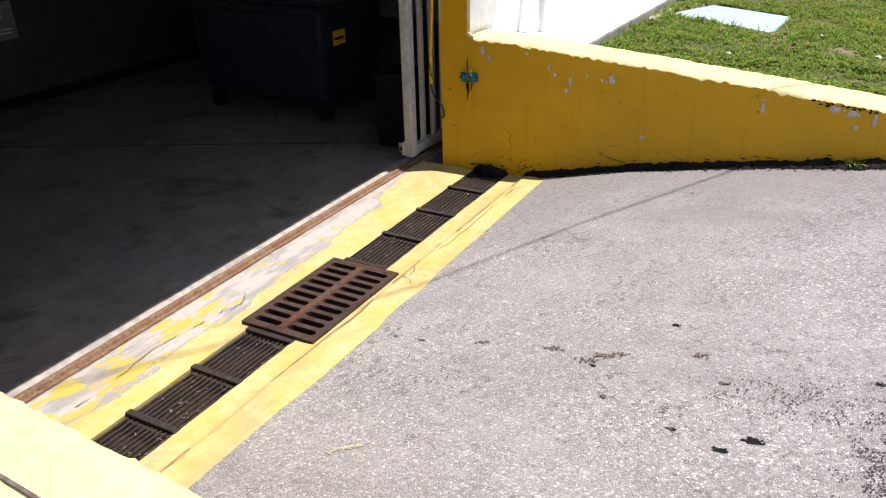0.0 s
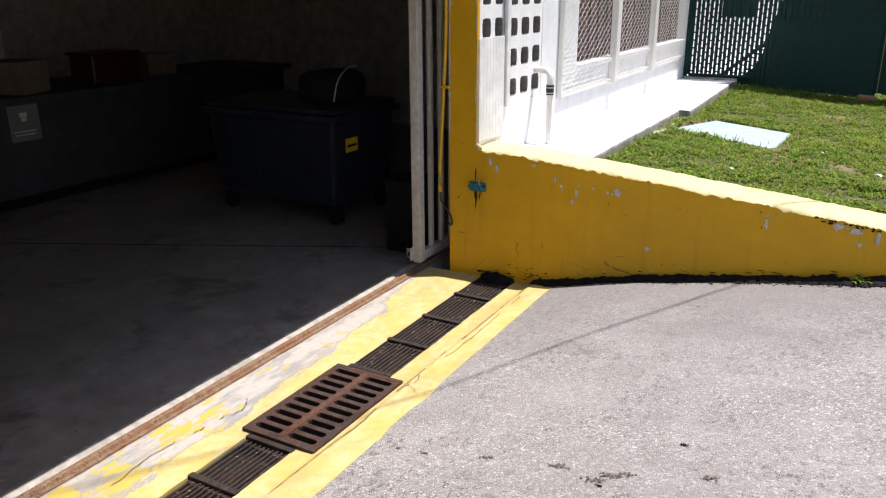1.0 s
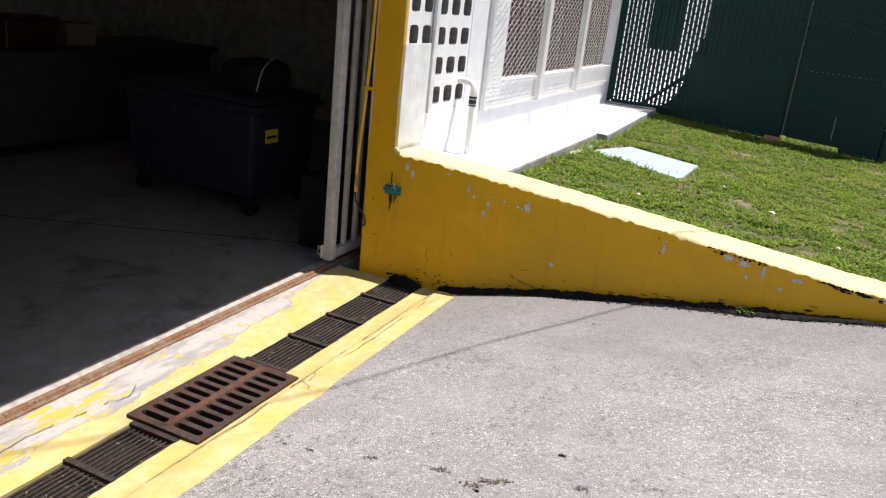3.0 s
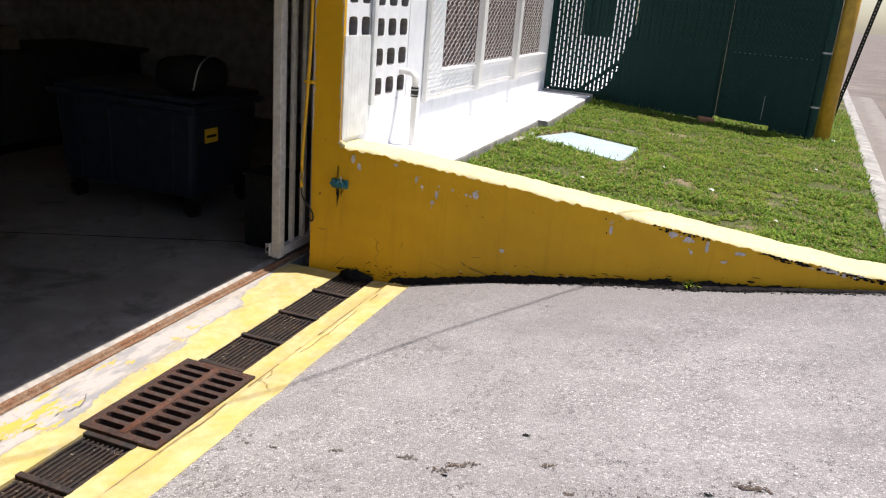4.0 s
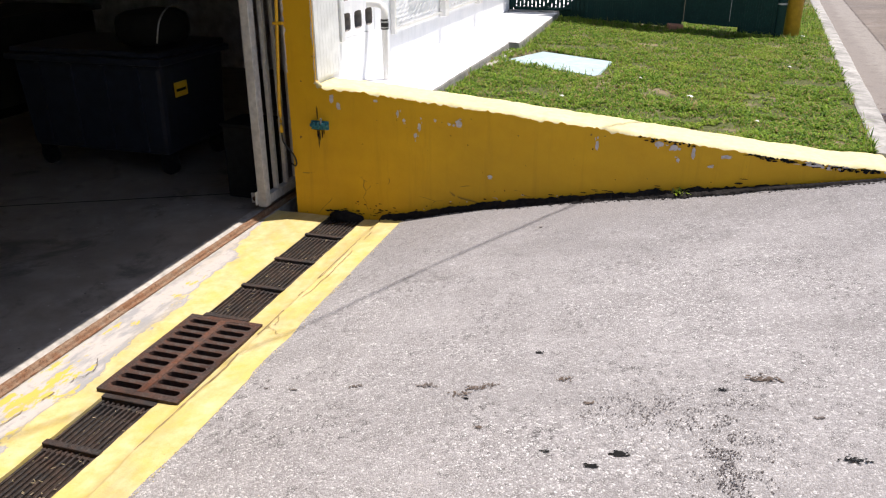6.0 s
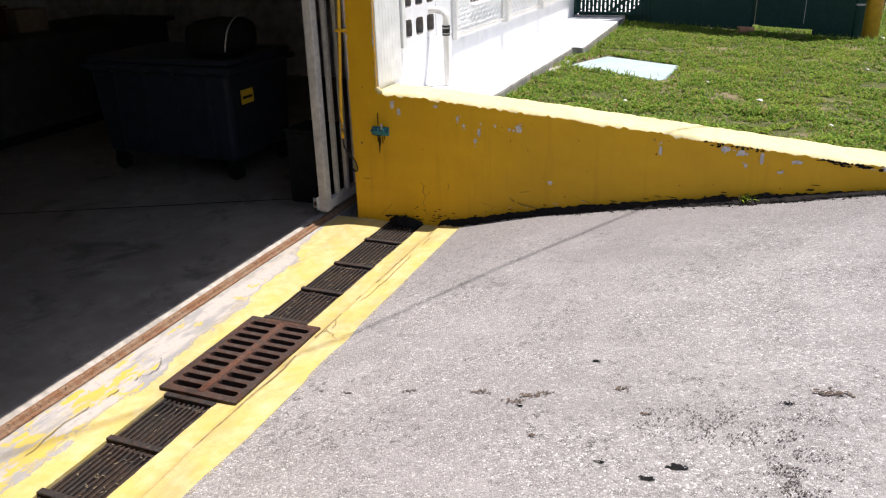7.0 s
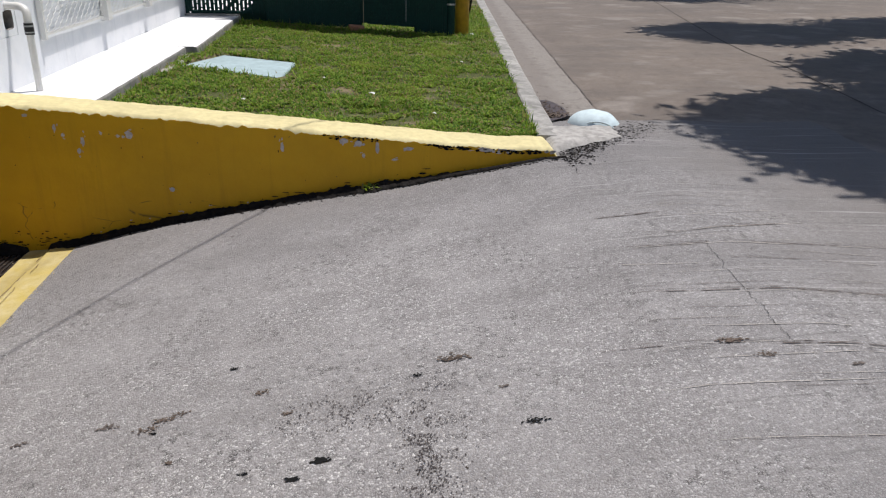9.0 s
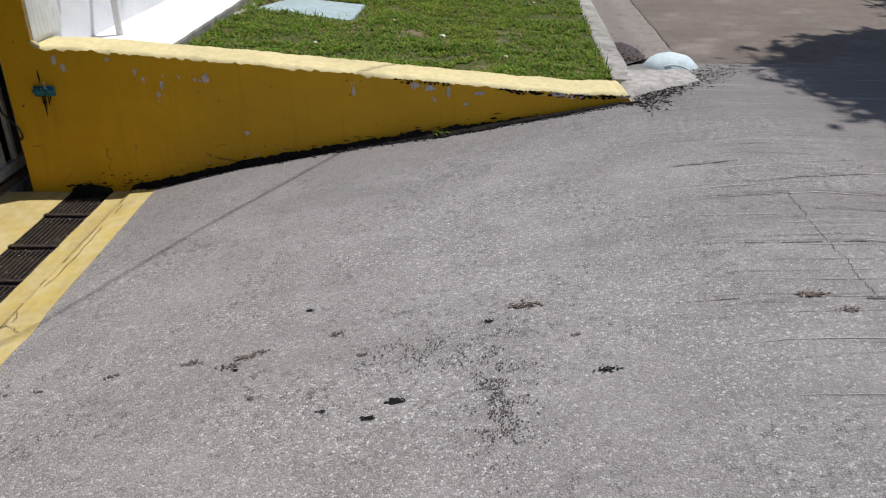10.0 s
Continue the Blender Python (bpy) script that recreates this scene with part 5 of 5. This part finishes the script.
part("case", boxed(-0.63, -0.36, 0.16, 0.46, 0.0, 0.52, bevel=0.012), BLACK, drum)
part("top", boxed(-0.64, -0.35, 0.15, 0.47, 0.52, 0.54, bevel=0.005), BLACK, drum)

bench = tagged(empty("workbench"), "dark workbench along the garage wall", "workbench")
part("worktop", boxed(-5.2, -4.0, -2.4, 3.2, 0.93, 0.98, bevel=0.006), BENCH, bench)
part("front", boxed(-4.6, -4.05, -2.3, 3.1, 0.12, 0.93), BENCH, bench)
part("plinth", boxed(-4.6, -4.15, -2.3, 3.1, 0.0, 0.12), BLACK, bench)
notice = tagged(empty("paper_notice"), "white paper notice stuck on the dark bench front", "notice")
part("paper", boxed(-4.049, -4.046, -0.46, -0.18, 0.60, 0.91), PAPER, notice)
for k, (y0, y1, z) in enumerate(((-0.36, -0.29, 0.81), (-0.35, -0.30, 0.77), (-0.43, -0.22, 0.68), (-0.41, -0.24, 0.65))):
    part("print_bar", boxed(-4.046, -4.0445, y0, y1, z, z + (0.035 if k < 2 else 0.01)), DARKWALL, notice)
carton = tagged(part("carton", boxed(-0.18, 0.18, -0.2, 0.2, 0, 0.28, bevel=0.004), CARD), "pale cardboard carton tilted on the bench", "carton")
carton.matrix_basis = pose(-4.3, -0.16, 0.985, 0, 0, 22)
carton2 = tagged(part("carton", boxed(-0.15, 0.15, -0.16, 0.16, 0, 0.22, bevel=0.004), CARD), "brown cardboard carton on the dark bench", "carton")
carton2.matrix_basis = pose(-4.5, 1.55, 0.985, 0, 0, -12)
crate = tagged(empty("red_crate"), "dark red plastic crate on the workbench", "crate")
part("tub", boxed(-4.55, -4.2, 0.55, 1.1, 0.985, 1.25, bevel=0.02), RED, crate)
part("rim", boxed(-4.57, -4.18, 0.53, 1.12, 1.25, 1.275, bevel=0.008), RED, crate)
pillar = tagged(part("pillar", boxed(-5.6, -5.3, 0.1, 0.4, 0, 3.04, bevel=0.01), DARKWALL), "grey concrete pillar inside the garage", "pillar", kind="structure")
mach = tagged(empty("floor_machine"), "black machine on the container lid, its highlight modelled as a strip", "machine")
bm = boxed(-1.75, -1.35, 0.55, 1.05, 0.956, 1.22, bevel=0.09)
smooth(part("housing", bm, BLACK, mach))
# Bright tube takes the place of a curved highlight on the housing.
tube("highlight_strip", curve_points([(-1.36, 0.56, 1.0), (-1.34, 0.6, 1.16), (-1.36, 0.75, 1.24), (-1.4, 0.95, 1.25)], 6), 0.006, GREYSTEEL, mach, "bright strip standing in for a curved highlight")

# ---- spots, stains and scratches on the asphalt ----
def blot(name, x, y, r, material, label, stretch=1.0, seed=0, lumps=1):
    """A ragged stain made of many small overlapping flecks."""
    bm = bmesh.new()
    core = lumps == 1 and material is BLACK
    for l in range(9 + 16 * lumps):
        if l == 0 and core:
            cx, cy, rad = x, y, r * 0.68
        else:
            spread = r * (0.5 if lumps == 1 else 1.0)
            cx, cy, rad = x + rng.normal(0, spread) * stretch, y + rng.normal(0, spread * 0.6), r * rng.uniform(0.09, 0.30)
        vs = []
        for k in range(9):
            a = k * math.tau / 9
            q = rad * (1 + 0.6 * n3(seed * 2.7 + l * 3.1, k * 0.9))
            px, py = cx + math.cos(a) * q * stretch, cy + math.sin(a) * q
            vs.append(bm.verts.new((px, py, drive_height(px, py)[2] + 0.003 + 0.00006 * l)))
        bm.faces.new(vs)
    return tagged(part(name, bm, material), label, "stain", group="stains on the driveway", kind="structure")


for k, (x, y, r, m, st, lumps) in enumerate((
        (1.075, -2.154, 0.014, STAIN, 1.3, 1), (1.34, -2.155, 0.016, STAIN, 1.4, 1), (1.62, -2.145, 0.014, STAIN, 1.5, 2), (2.00, -1.90, 0.012, BLACK, 1.3, 1),
        (2.125, -2.09, 0.014, RUSTSTAIN, 1.1, 2), (2.78, -2.07, 0.016, RUSTSTAIN, 1.5, 4), (2.35, -2.505, 0.018, BLACK, 1.7, 1), (2.28, -2.57, 0.013, BLACK, 1.6, 1),
        (1.77, -2.20, 0.013, RUSTSTAIN, 1.5, 2), (1.81, -2.16, 0.013, RUSTSTAIN, 1.5, 2), (1.86, -2.14, 0.012, RUSTSTAIN, 1.4, 2), (1.80, -2.23, 0.008, BLACK, 1.6, 1), (0.93, -2.13, 0.009, STAIN, 1.6, 1), (2.65, -2.14, 0.010, BLACK, 1.2, 2),
        (2.23, -2.24, 0.012, RUSTSTAIN, 1.3, 1), (3.66, -2.25, 0.014, RUSTSTAIN, 1.8, 3), (3.724, -2.35, 0.012, RUSTSTAIN, 1.3, 2), (2.98, -2.49, 0.012, BLACK, 1.6, 2), (2.13, -2.51, 0.009, BLACK, 1.2, 2),
        (1.89, -2.40, 0.011, RUSTSTAIN, 1.3, 1), (1.75, -0.47, 0.009, STAIN, 1.3, 1), (3.96, -2.45, 0.014, STAIN, 1.2, 1), (2.92, -2.29, 0.010, STAIN, 1.6, 1))):
    blot("stain", x, y, r, m, "small dark dried stain on the asphalt", st, k, lumps)

bm = bmesh.new()
for k in range(100):
    f = min(max(rng.normal(0.5, 0.24), 0), 1)
    x, y, r = 1.13 + 0.16 * f, -2.905 + 0.085 * f + rng.normal(0, 0.007), rng.uniform(0.001, 0.0032)
    bm.faces.new([bm.verts.new((x + 1.6 * r * math.cos(a) * rng.uniform(0.6, 1.4), y + r * math.sin(a) * rng.uniform(0.6, 1.4), drive_height(x, y)[2] + 0.003 + 0.00002 * k)) for a in (0.3, 1.6, 2.8, 4.1, 5.3)])
tagged(part("paint_mark", bm, plain("thin_yellow_mark", (0.42, 0.375, 0.26), 0.85, 0, 0.35, 60)), "faint yellow brush mark on the asphalt", "paint mark", kind="structure")

bm = bmesh.new()
for _ in range(2600):
    x, y = 2.66 + rng.normal(0, 0.05), -2.55 + rng.normal(0, 0.13)
    if rng.uniform() < 0.35:
        x, y = 2.46 + rng.normal(0, 0.14), -2.28 + rng.normal(0, 0.06)
    if n3(x * 16, y * 16, 4) < -0.05:
        continue
    r = rng.uniform(0.0009, 0.0030)
    z = drive_height(x, y)[2] + 0.003
    bm.faces.new([bm.verts.new((x + r * math.cos(a + 0.3) * rng.uniform(0.6, 1.4), y + r * math.sin(a + 0.3) * rng.uniform(0.6, 1.4), z)) for a in (0, 1.3, 2.5, 3.8, 5)])
tagged(part("pitted_patch", bm, PIT), "dark pitted worn patch in the asphalt", "worn patch", kind="stuff")


def streak(bm, a, b, w, seed, gaps=-0.38):
    """A thin broken scrape line from a to b, lying on the asphalt."""
    prev = None
    for x in steps(a[0], b[0], 0.010):
        f = (x - a[0]) / (b[0] - a[0])
        y = a[1] + (b[1] - a[1]) * f + 0.0025 * n3(x * 5, seed) + 0.0012 * n3(x * 40, seed)
        ww = w * math.sin(math.pi * min(max(f, 0.02), 0.98)) ** 0.5 * max(0.15, 0.75 + 0.9 * n3(x * 14, seed) + 0.8 * n3(x * 55, seed))
        if n3(x * 3.1, seed * 1.7) < gaps or n3(x * 31, seed) < -0.5:
            prev = None
            continue
        z = drive_height(x, y)[2] + 0.003
        row = (bm.verts.new((x, y - ww, z)), bm.verts.new((x, y + ww, z)))
        if prev:
            bm.faces.new((prev[0], row[0], row[1], prev[1]))
        prev = row


bm, bd = bmesh.new(), bmesh.new()
DARK_SCRAPES = (((3.414, -1.828), (4.75, -2.03), 0.0036), ((3.244, -2.189), (4.6, -2.44), 0.0036), ((3.522, -1.057), (3.833, -1.037), 0.005), ((3.90, -1.283), (4.35, -1.225), 0.005), ((3.51, -1.40), (4.7, -1.505), 0.003), ((3.85, -1.60), (4.4, -1.66), 0.002))
PALE_SCRAPES = (((3.55, -1.415), (4.8, -1.52), 0.003), ((3.827, -0.943), (4.3, -0.87), 0.0022), ((3.93, -1.104), (4.4, -1.045), 0.0022), ((3.80, -1.30), (4.5, -1.21), 0.003), ((3.433, -1.571), (3.80, -1.64), 0.0024), ((3.52, -2.12), (4.4, -2.27), 0.0028), ((3.47, -2.325), (4.2, -2.40), 0.002), ((3.36, -2.462), (4.2, -2.56), 0.0024), ((3.50, -1.86), (4.4, -2.0), 0.0016), ((3.40, -2.235), (4.4, -2.42), 0.0016), ((3.6, -0.98), (4.0, -0.96), 0.0018))
for k, (a, b, w) in enumerate(DARK_SCRAPES):
    streak(bd, a, b, w, k)
    streak(bd, (a[0] + 0.04, a[1] + 0.018), (b[0] - 0.1, b[1] + 0.018), w * 0.45, k + 11)
for k, (a, b, w) in enumerate(PALE_SCRAPES):
    streak(bm, a, b, w, k + 60)
for k in range(44):
    x0, y0, l = 3.38 + rng.uniform(0, 0.9), -2.75 + k * 0.05 + rng.uniform(-0.05, 0.05), rng.uniform(0.25, 0.9)
    streak(bm if k % 2 else bd, (x0, y0), (x0 + l, y0 - 0.14 * l), rng.uniform(0.0008, 0.0017), 30 + k)
tagged(part("scrape_marks", bd, STAIN), "dark scrape marks across the driveway crest", "scrape marks", kind="stuff")
tagged(part("pale_scrapes", bm, CEMENT), "pale scrape lines across the driveway crest", "scrape marks", kind="stuff")


def crack_line(name, pts, w, label, height, broken=True, material=TAR):
    bm = bmesh.new()
    prev = None
    for i, p in enumerate(curve_points([(*q, 0) for q in pts], 14)):
        x, y = p.x + 0.016 * n3(i * 0.22, 3) + 0.010 * n3(i * 0.7, 4), p.y + 0.012 * n3(i * 0.35, 8)
        ww = w * (1 + 0.7 * n3(i * 0.6, 5))
        if broken and n3(i * 0.13, 9.0) < -0.12:
            prev = None
            continue
        row = (bm.verts.new((x - ww, y, height(x, y) + 0.003)), bm.verts.new((x + ww, y, height(x, y) + 0.003)))
        if prev:
            bm.faces.new((prev[0], row[0], row[1], prev[1]))
        prev = row
    tagged(part(name, bm, material), label, "crack", kind="stuff")


def drive_z(x, y):
    return drive_height(x, y)[2]


crack_line("crack", [(kerb_x(y) + 0.617 + 0.03 * n3(y * 2.5, 1), y) for y in steps(1.3, 12, 0.4)], 0.005, "dark broken joint between gutter and street", lambda x, y: ground_z(x, y) + 0.005, False, STAIN)
crack_line("crack", [(3.90, -1.42), (3.884, -1.552), (3.868, -1.743), (3.857, -1.904), (3.857, -2.03), (3.84, -2.164), (3.84, -2.29)], 0.0008, "thin crack in the asphalt", drive_z, False)
crack_line("crack", [(8.25, 12.35), (6.95, 5.54), (6.74, 3.35), (6.42, 1.25), (6.3, 0.2)], 0.006, "dark joint running along the street", lambda x, y: ground_z(x, y), False)
# cracks in the painted apron
def apron_height(x, y):
    return apron_z(x, y) + 0.002


GRITTY = plain("dirt_filled_crack", (0.21, 0.155, 0.075), 0.9, 0, 0.5, 60, 0.3)
crack_line("paint_crack", [(0.615, -0.15), (0.63, -0.6), (0.60, -1.1), (0.625, -1.5), (0.64, -2.0), (0.61, -2.6), (0.63, -3.4)], 0.0035, "dirt-filled crack along the painted apron", apron_height, True, GRITTY)
crack_line("paint_crack", [(0.66, -0.3), (0.67, -0.9), (0.655, -1.4)], 0.0016, "fine crack in the yellow paint", apron_height, True, GRITTY)
crack_line("paint_crack", [(0.60, -1.62), (0.66, -1.60), (0.74, -1.66)], 0.0022, "fine crack in the yellow paint", apron_height, False, GRITTY)
crack_line("paint_crack", [(0.62, -1.45), (0.66, -1.52), (0.65, -1.60)], 0.0018, "fine crack in the yellow paint", apron_height, False, GRITTY)
crack_line("paint_crack", [(0.02, -2.3), (-0.01, -2.6), (0.03, -2.9), (0.0, -3.4)], 0.0022, "grey crack between paint and bare cement", apron_height, True, GRITTY)
crack_line("paint_crack", [(0.01, -2.02), (0.06, -2.10), (0.03, -2.22)], 0.002, "grey crack between paint and bare cement", apron_height, False, STAIN)
# specks of yellow paint on the stones at the edge of the asphalt
bm = bmesh.new()
for k in range(600):
    x, y = 0.79 + abs(rng.normal(0, 0.014)), rng.uniform(NEAR_Y + 0.05, -0.08)
    r = rng.uniform(0.001, 0.003)
    bm.faces.new([bm.verts.new((x + r * math.cos(a) * rng.uniform(0.6, 1.4), y + r * math.sin(a) * rng.uniform(0.6, 1.4), drive_height(x, y)[2] + 0.003 + 0.0002 * (k % 9))) for a in (0.3, 1.6, 2.8, 4.1, 5.3)])
tagged(part("paint_specks", bm, YGROUND), "worn specks of yellow paint on the asphalt edge", "paint specks", kind="stuff")

# straw and grit caught in the trench grating
bm = bmesh.new()
for k in range(230):
    x, y = rng.uniform(TX0 + 0.01, TX1 - 0.01), rng.uniform(NEAR_Y + 0.1, -0.05)
    if GY0 - 0.04 < y < GY1 + 0.04:
        continue
    a, l, w = rng.uniform(0, 3.1), rng.uniform(0.002, 0.010), rng.uniform(0.0005, 0.0013)
    d, e = Vector((math.cos(a) * l, math.sin(a) * l, 0)), Vector((-math.sin(a) * w, math.cos(a) * w, 0))
    p = Vector((x, y, -0.004 + 0.0001 * (k % 12)))
    bm.faces.new([bm.verts.new(p + q) for q in (d + e, e - d, -d - e, d - e)])
tagged(part("drain_debris", bm, plain("dry_straw", (0.36, 0.29, 0.18), 0.9, 0, 0.5, 90)), "dry straw and grit caught on the trench grating", "debris", kind="stuff")

# tarry rubble where the asphalt meets the mortar
bm = bmesh.new()
for _ in range(2200):
    x, y = 3.60 + abs(rng.normal(0, 0.38)), -0.02 + rng.normal(0, 0.10)
    y += 0.9 * min(max((x - 3.62) / 0.7, 0), 1) * 0.75
    r = rng.uniform(0.0015, 0.0065) * (1.8 if rng.uniform() < 0.15 else 1.0)
    if x > 4.7:
        continue
    z = drive_height(x, y)[2]
    vs = [bm.verts.new((x + r * math.cos(a) * rng.uniform(0.6, 1.5), y + r * math.sin(a) * rng.uniform(0.5, 1.1), z + 0.002)) for a in (0, 1.2, 2.4, 3.6, 5)]
    tip = bm.verts.new((x, y, z + r * 0.5))
    for k in range(5):
        bm.faces.new((vs[k], vs[(k + 1) % 5], tip))
for _ in range(1500):
    x = rng.uniform(0.72, 3.6)
    y = -0.05 - abs(rng.normal(0.01, 0.022)) * (1 if x < 2.6 else 0.7)
    r = rng.uniform(0.0015, 0.006)
    z = drive_height(x, y)[2] + (0.010 if y > -0.07 else 0.001)
    vs = [bm.verts.new((x + r * math.cos(a) * rng.uniform(0.6, 1.8), y + r * math.sin(a) * rng.uniform(0.5, 1.1), z)) for a in (0, 1.2, 2.4, 3.6, 5)]
    tip = bm.verts.new((x, y, z + r * 0.9))
    for k in range(5):
        bm.faces.new((vs[k], vs[(k + 1) % 5], tip))
tagged(part("tar_crumbs", bm, TAR), "black crumbled tar at the street corner", "tar crumbs", kind="stuff")

# ---- overhead cable ----
sh0, dirn = Vector((0.88, -1.50, 0.1)), Vector((0.577, 0.816, 0)).normalized()


def cable_at(s, h):
    p = sh0 + dirn * s
    return (p.x + 0.235 * (h - 0.15), p.y + 0.16 * (h - 0.15), h)


# Unseen span, raised and thinned away from the driveway to soften its shadow.
SPAN = [cable_at(-7.0 + k * 0.6, 4.6 + (0.16 * (0.6 * k - 8.2) ** 2 if k > 13 else 0.85 * (8.2 - 0.6 * k))) for k in range(29)]
cable = tagged(empty("overhead_cable"), "thin black overhead cable crossing above the driveway", "cable")
tube("drop_cable", SPAN[:18], 0.0075, CABLE, cable)
tube("thinned_wire", SPAN[17:] + [cable_at(9.8 + k * 10.0, 16.35) for k in range(1, 11)], 0.0022, CABLE, cable, "wire thinned to weaken its shadow")
# Unseen poles, added only to hold the cable ends.
for s0, h0, name in ((-7.0, 11.5, "roof_mast"), (109.8, 16.35, "utility_pole")):
    q = cable_at(s0, h0)
    foot = 3.45 if name == "roof_mast" else 0.4
    tagged(smooth(part(name, rod(bmesh.new(), (q[0], q[1], foot), (q[0], q[1], h0 + 0.3), 0.09, 16, 0.06), BARK)), "unseen wooden pole added to carry the overhead cable", "pole")


# ---- street tree ----
def tree(at, height, spread, clumps, seed, label, lean=(0, 0)):
    r = np.random.default_rng(seed)
    t = tagged(empty("street_tree"), label, "tree", group="street trees")
    bm = bmesh.new()
    base = Vector(at)
    fork = base + Vector((0.1, 0.05, height * 0.45))
    rod(bm, base, fork, 0.16, 12, 0.11)
    lean = Vector((*lean, 0))
    tips = []
    for k in range(9):
        a = k * math.tau / 9 + r.uniform(-0.3, 0.3)
        rr = spread * r.uniform(0.35, 0.9)
        tip = base + lean + Vector((math.cos(a) * rr, math.sin(a) * rr, height * r.uniform(0.68, 0.95)))
        mid = fork.lerp(tip, 0.5) + Vector((0, 0, 0.15))
        rod(bm, fork, mid, 0.07, 8, 0.045)
        rod(bm, mid, tip, 0.045, 6, 0.015)
        tips += [tip, mid.lerp(tip, 0.5)]
    smooth(part("trunk", bm, BARK, t))
    verts, faces = [], []
    for c in range(clumps):
        if c % 3:
            a, rr = r.uniform(0, math.tau), spread * 0.95 * math.sqrt(r.uniform(0, 1))
            q = base + lean + Vector((math.cos(a) * rr, math.sin(a) * rr, height * r.uniform(0.66, 0.98)))
            if n3(q.x * 0.9, q.y * 0.9, seed) < -0.22:
                continue
        else:
            q = tips[int(r.integers(len(tips)))] + Vector(r.normal(0, 1, 3)) * spread * 0.16
        for _ in range(30):
            p = q + Vector(r.normal(0, 0.16, 3))
            m = Euler(r.uniform(-1.2, 1.2, 3)).to_matrix() @ Matrix.Rotation(r.uniform(0, 6.28), 3, "Z")
            s = r.uniform(0.07, 0.13)
            i = len(verts)
            verts += [p + m @ Vector(v) * s for v in ((-1, 0, 0), (0, -0.42, 0.1), (1, 0, 0), (0, 0.42, 0.1))]
            faces.append((i, i + 1, i + 2, i + 3))
    me = bpy.data.meshes.new("crown")
    me.from_pydata(verts, [], faces)
    me.materials.append(LEAF)
    crown = new("crown", me)
    crown.parent = t


tree((8.65, 1.50, 0.5), 7.0, 1.68, 1500, 3, "leafy green street tree beyond the road edge", (-0.78, -0.05))
tree((10.3, 3.7, 0.5), 7.0, 1.75, 800, 8, "leafy green street tree casting shade on the road", (-0.3, 0.1))
tree((11.3, 7.9, 0.5), 7.0, 1.15, 380, 5, "street tree with limbs reaching over the road", (-2.35, -0.55))
tree((13.2, 8.4, 0.5), 7.0, 1.4, 500, 6, "leafy street tree shading the far side of the road", (-1.2, -0.6))
tree((15.5, 15.2, 0.5), 7.0, 1.9, 600, 9, "leafy tree further along the street", (-5.4, -0.6))
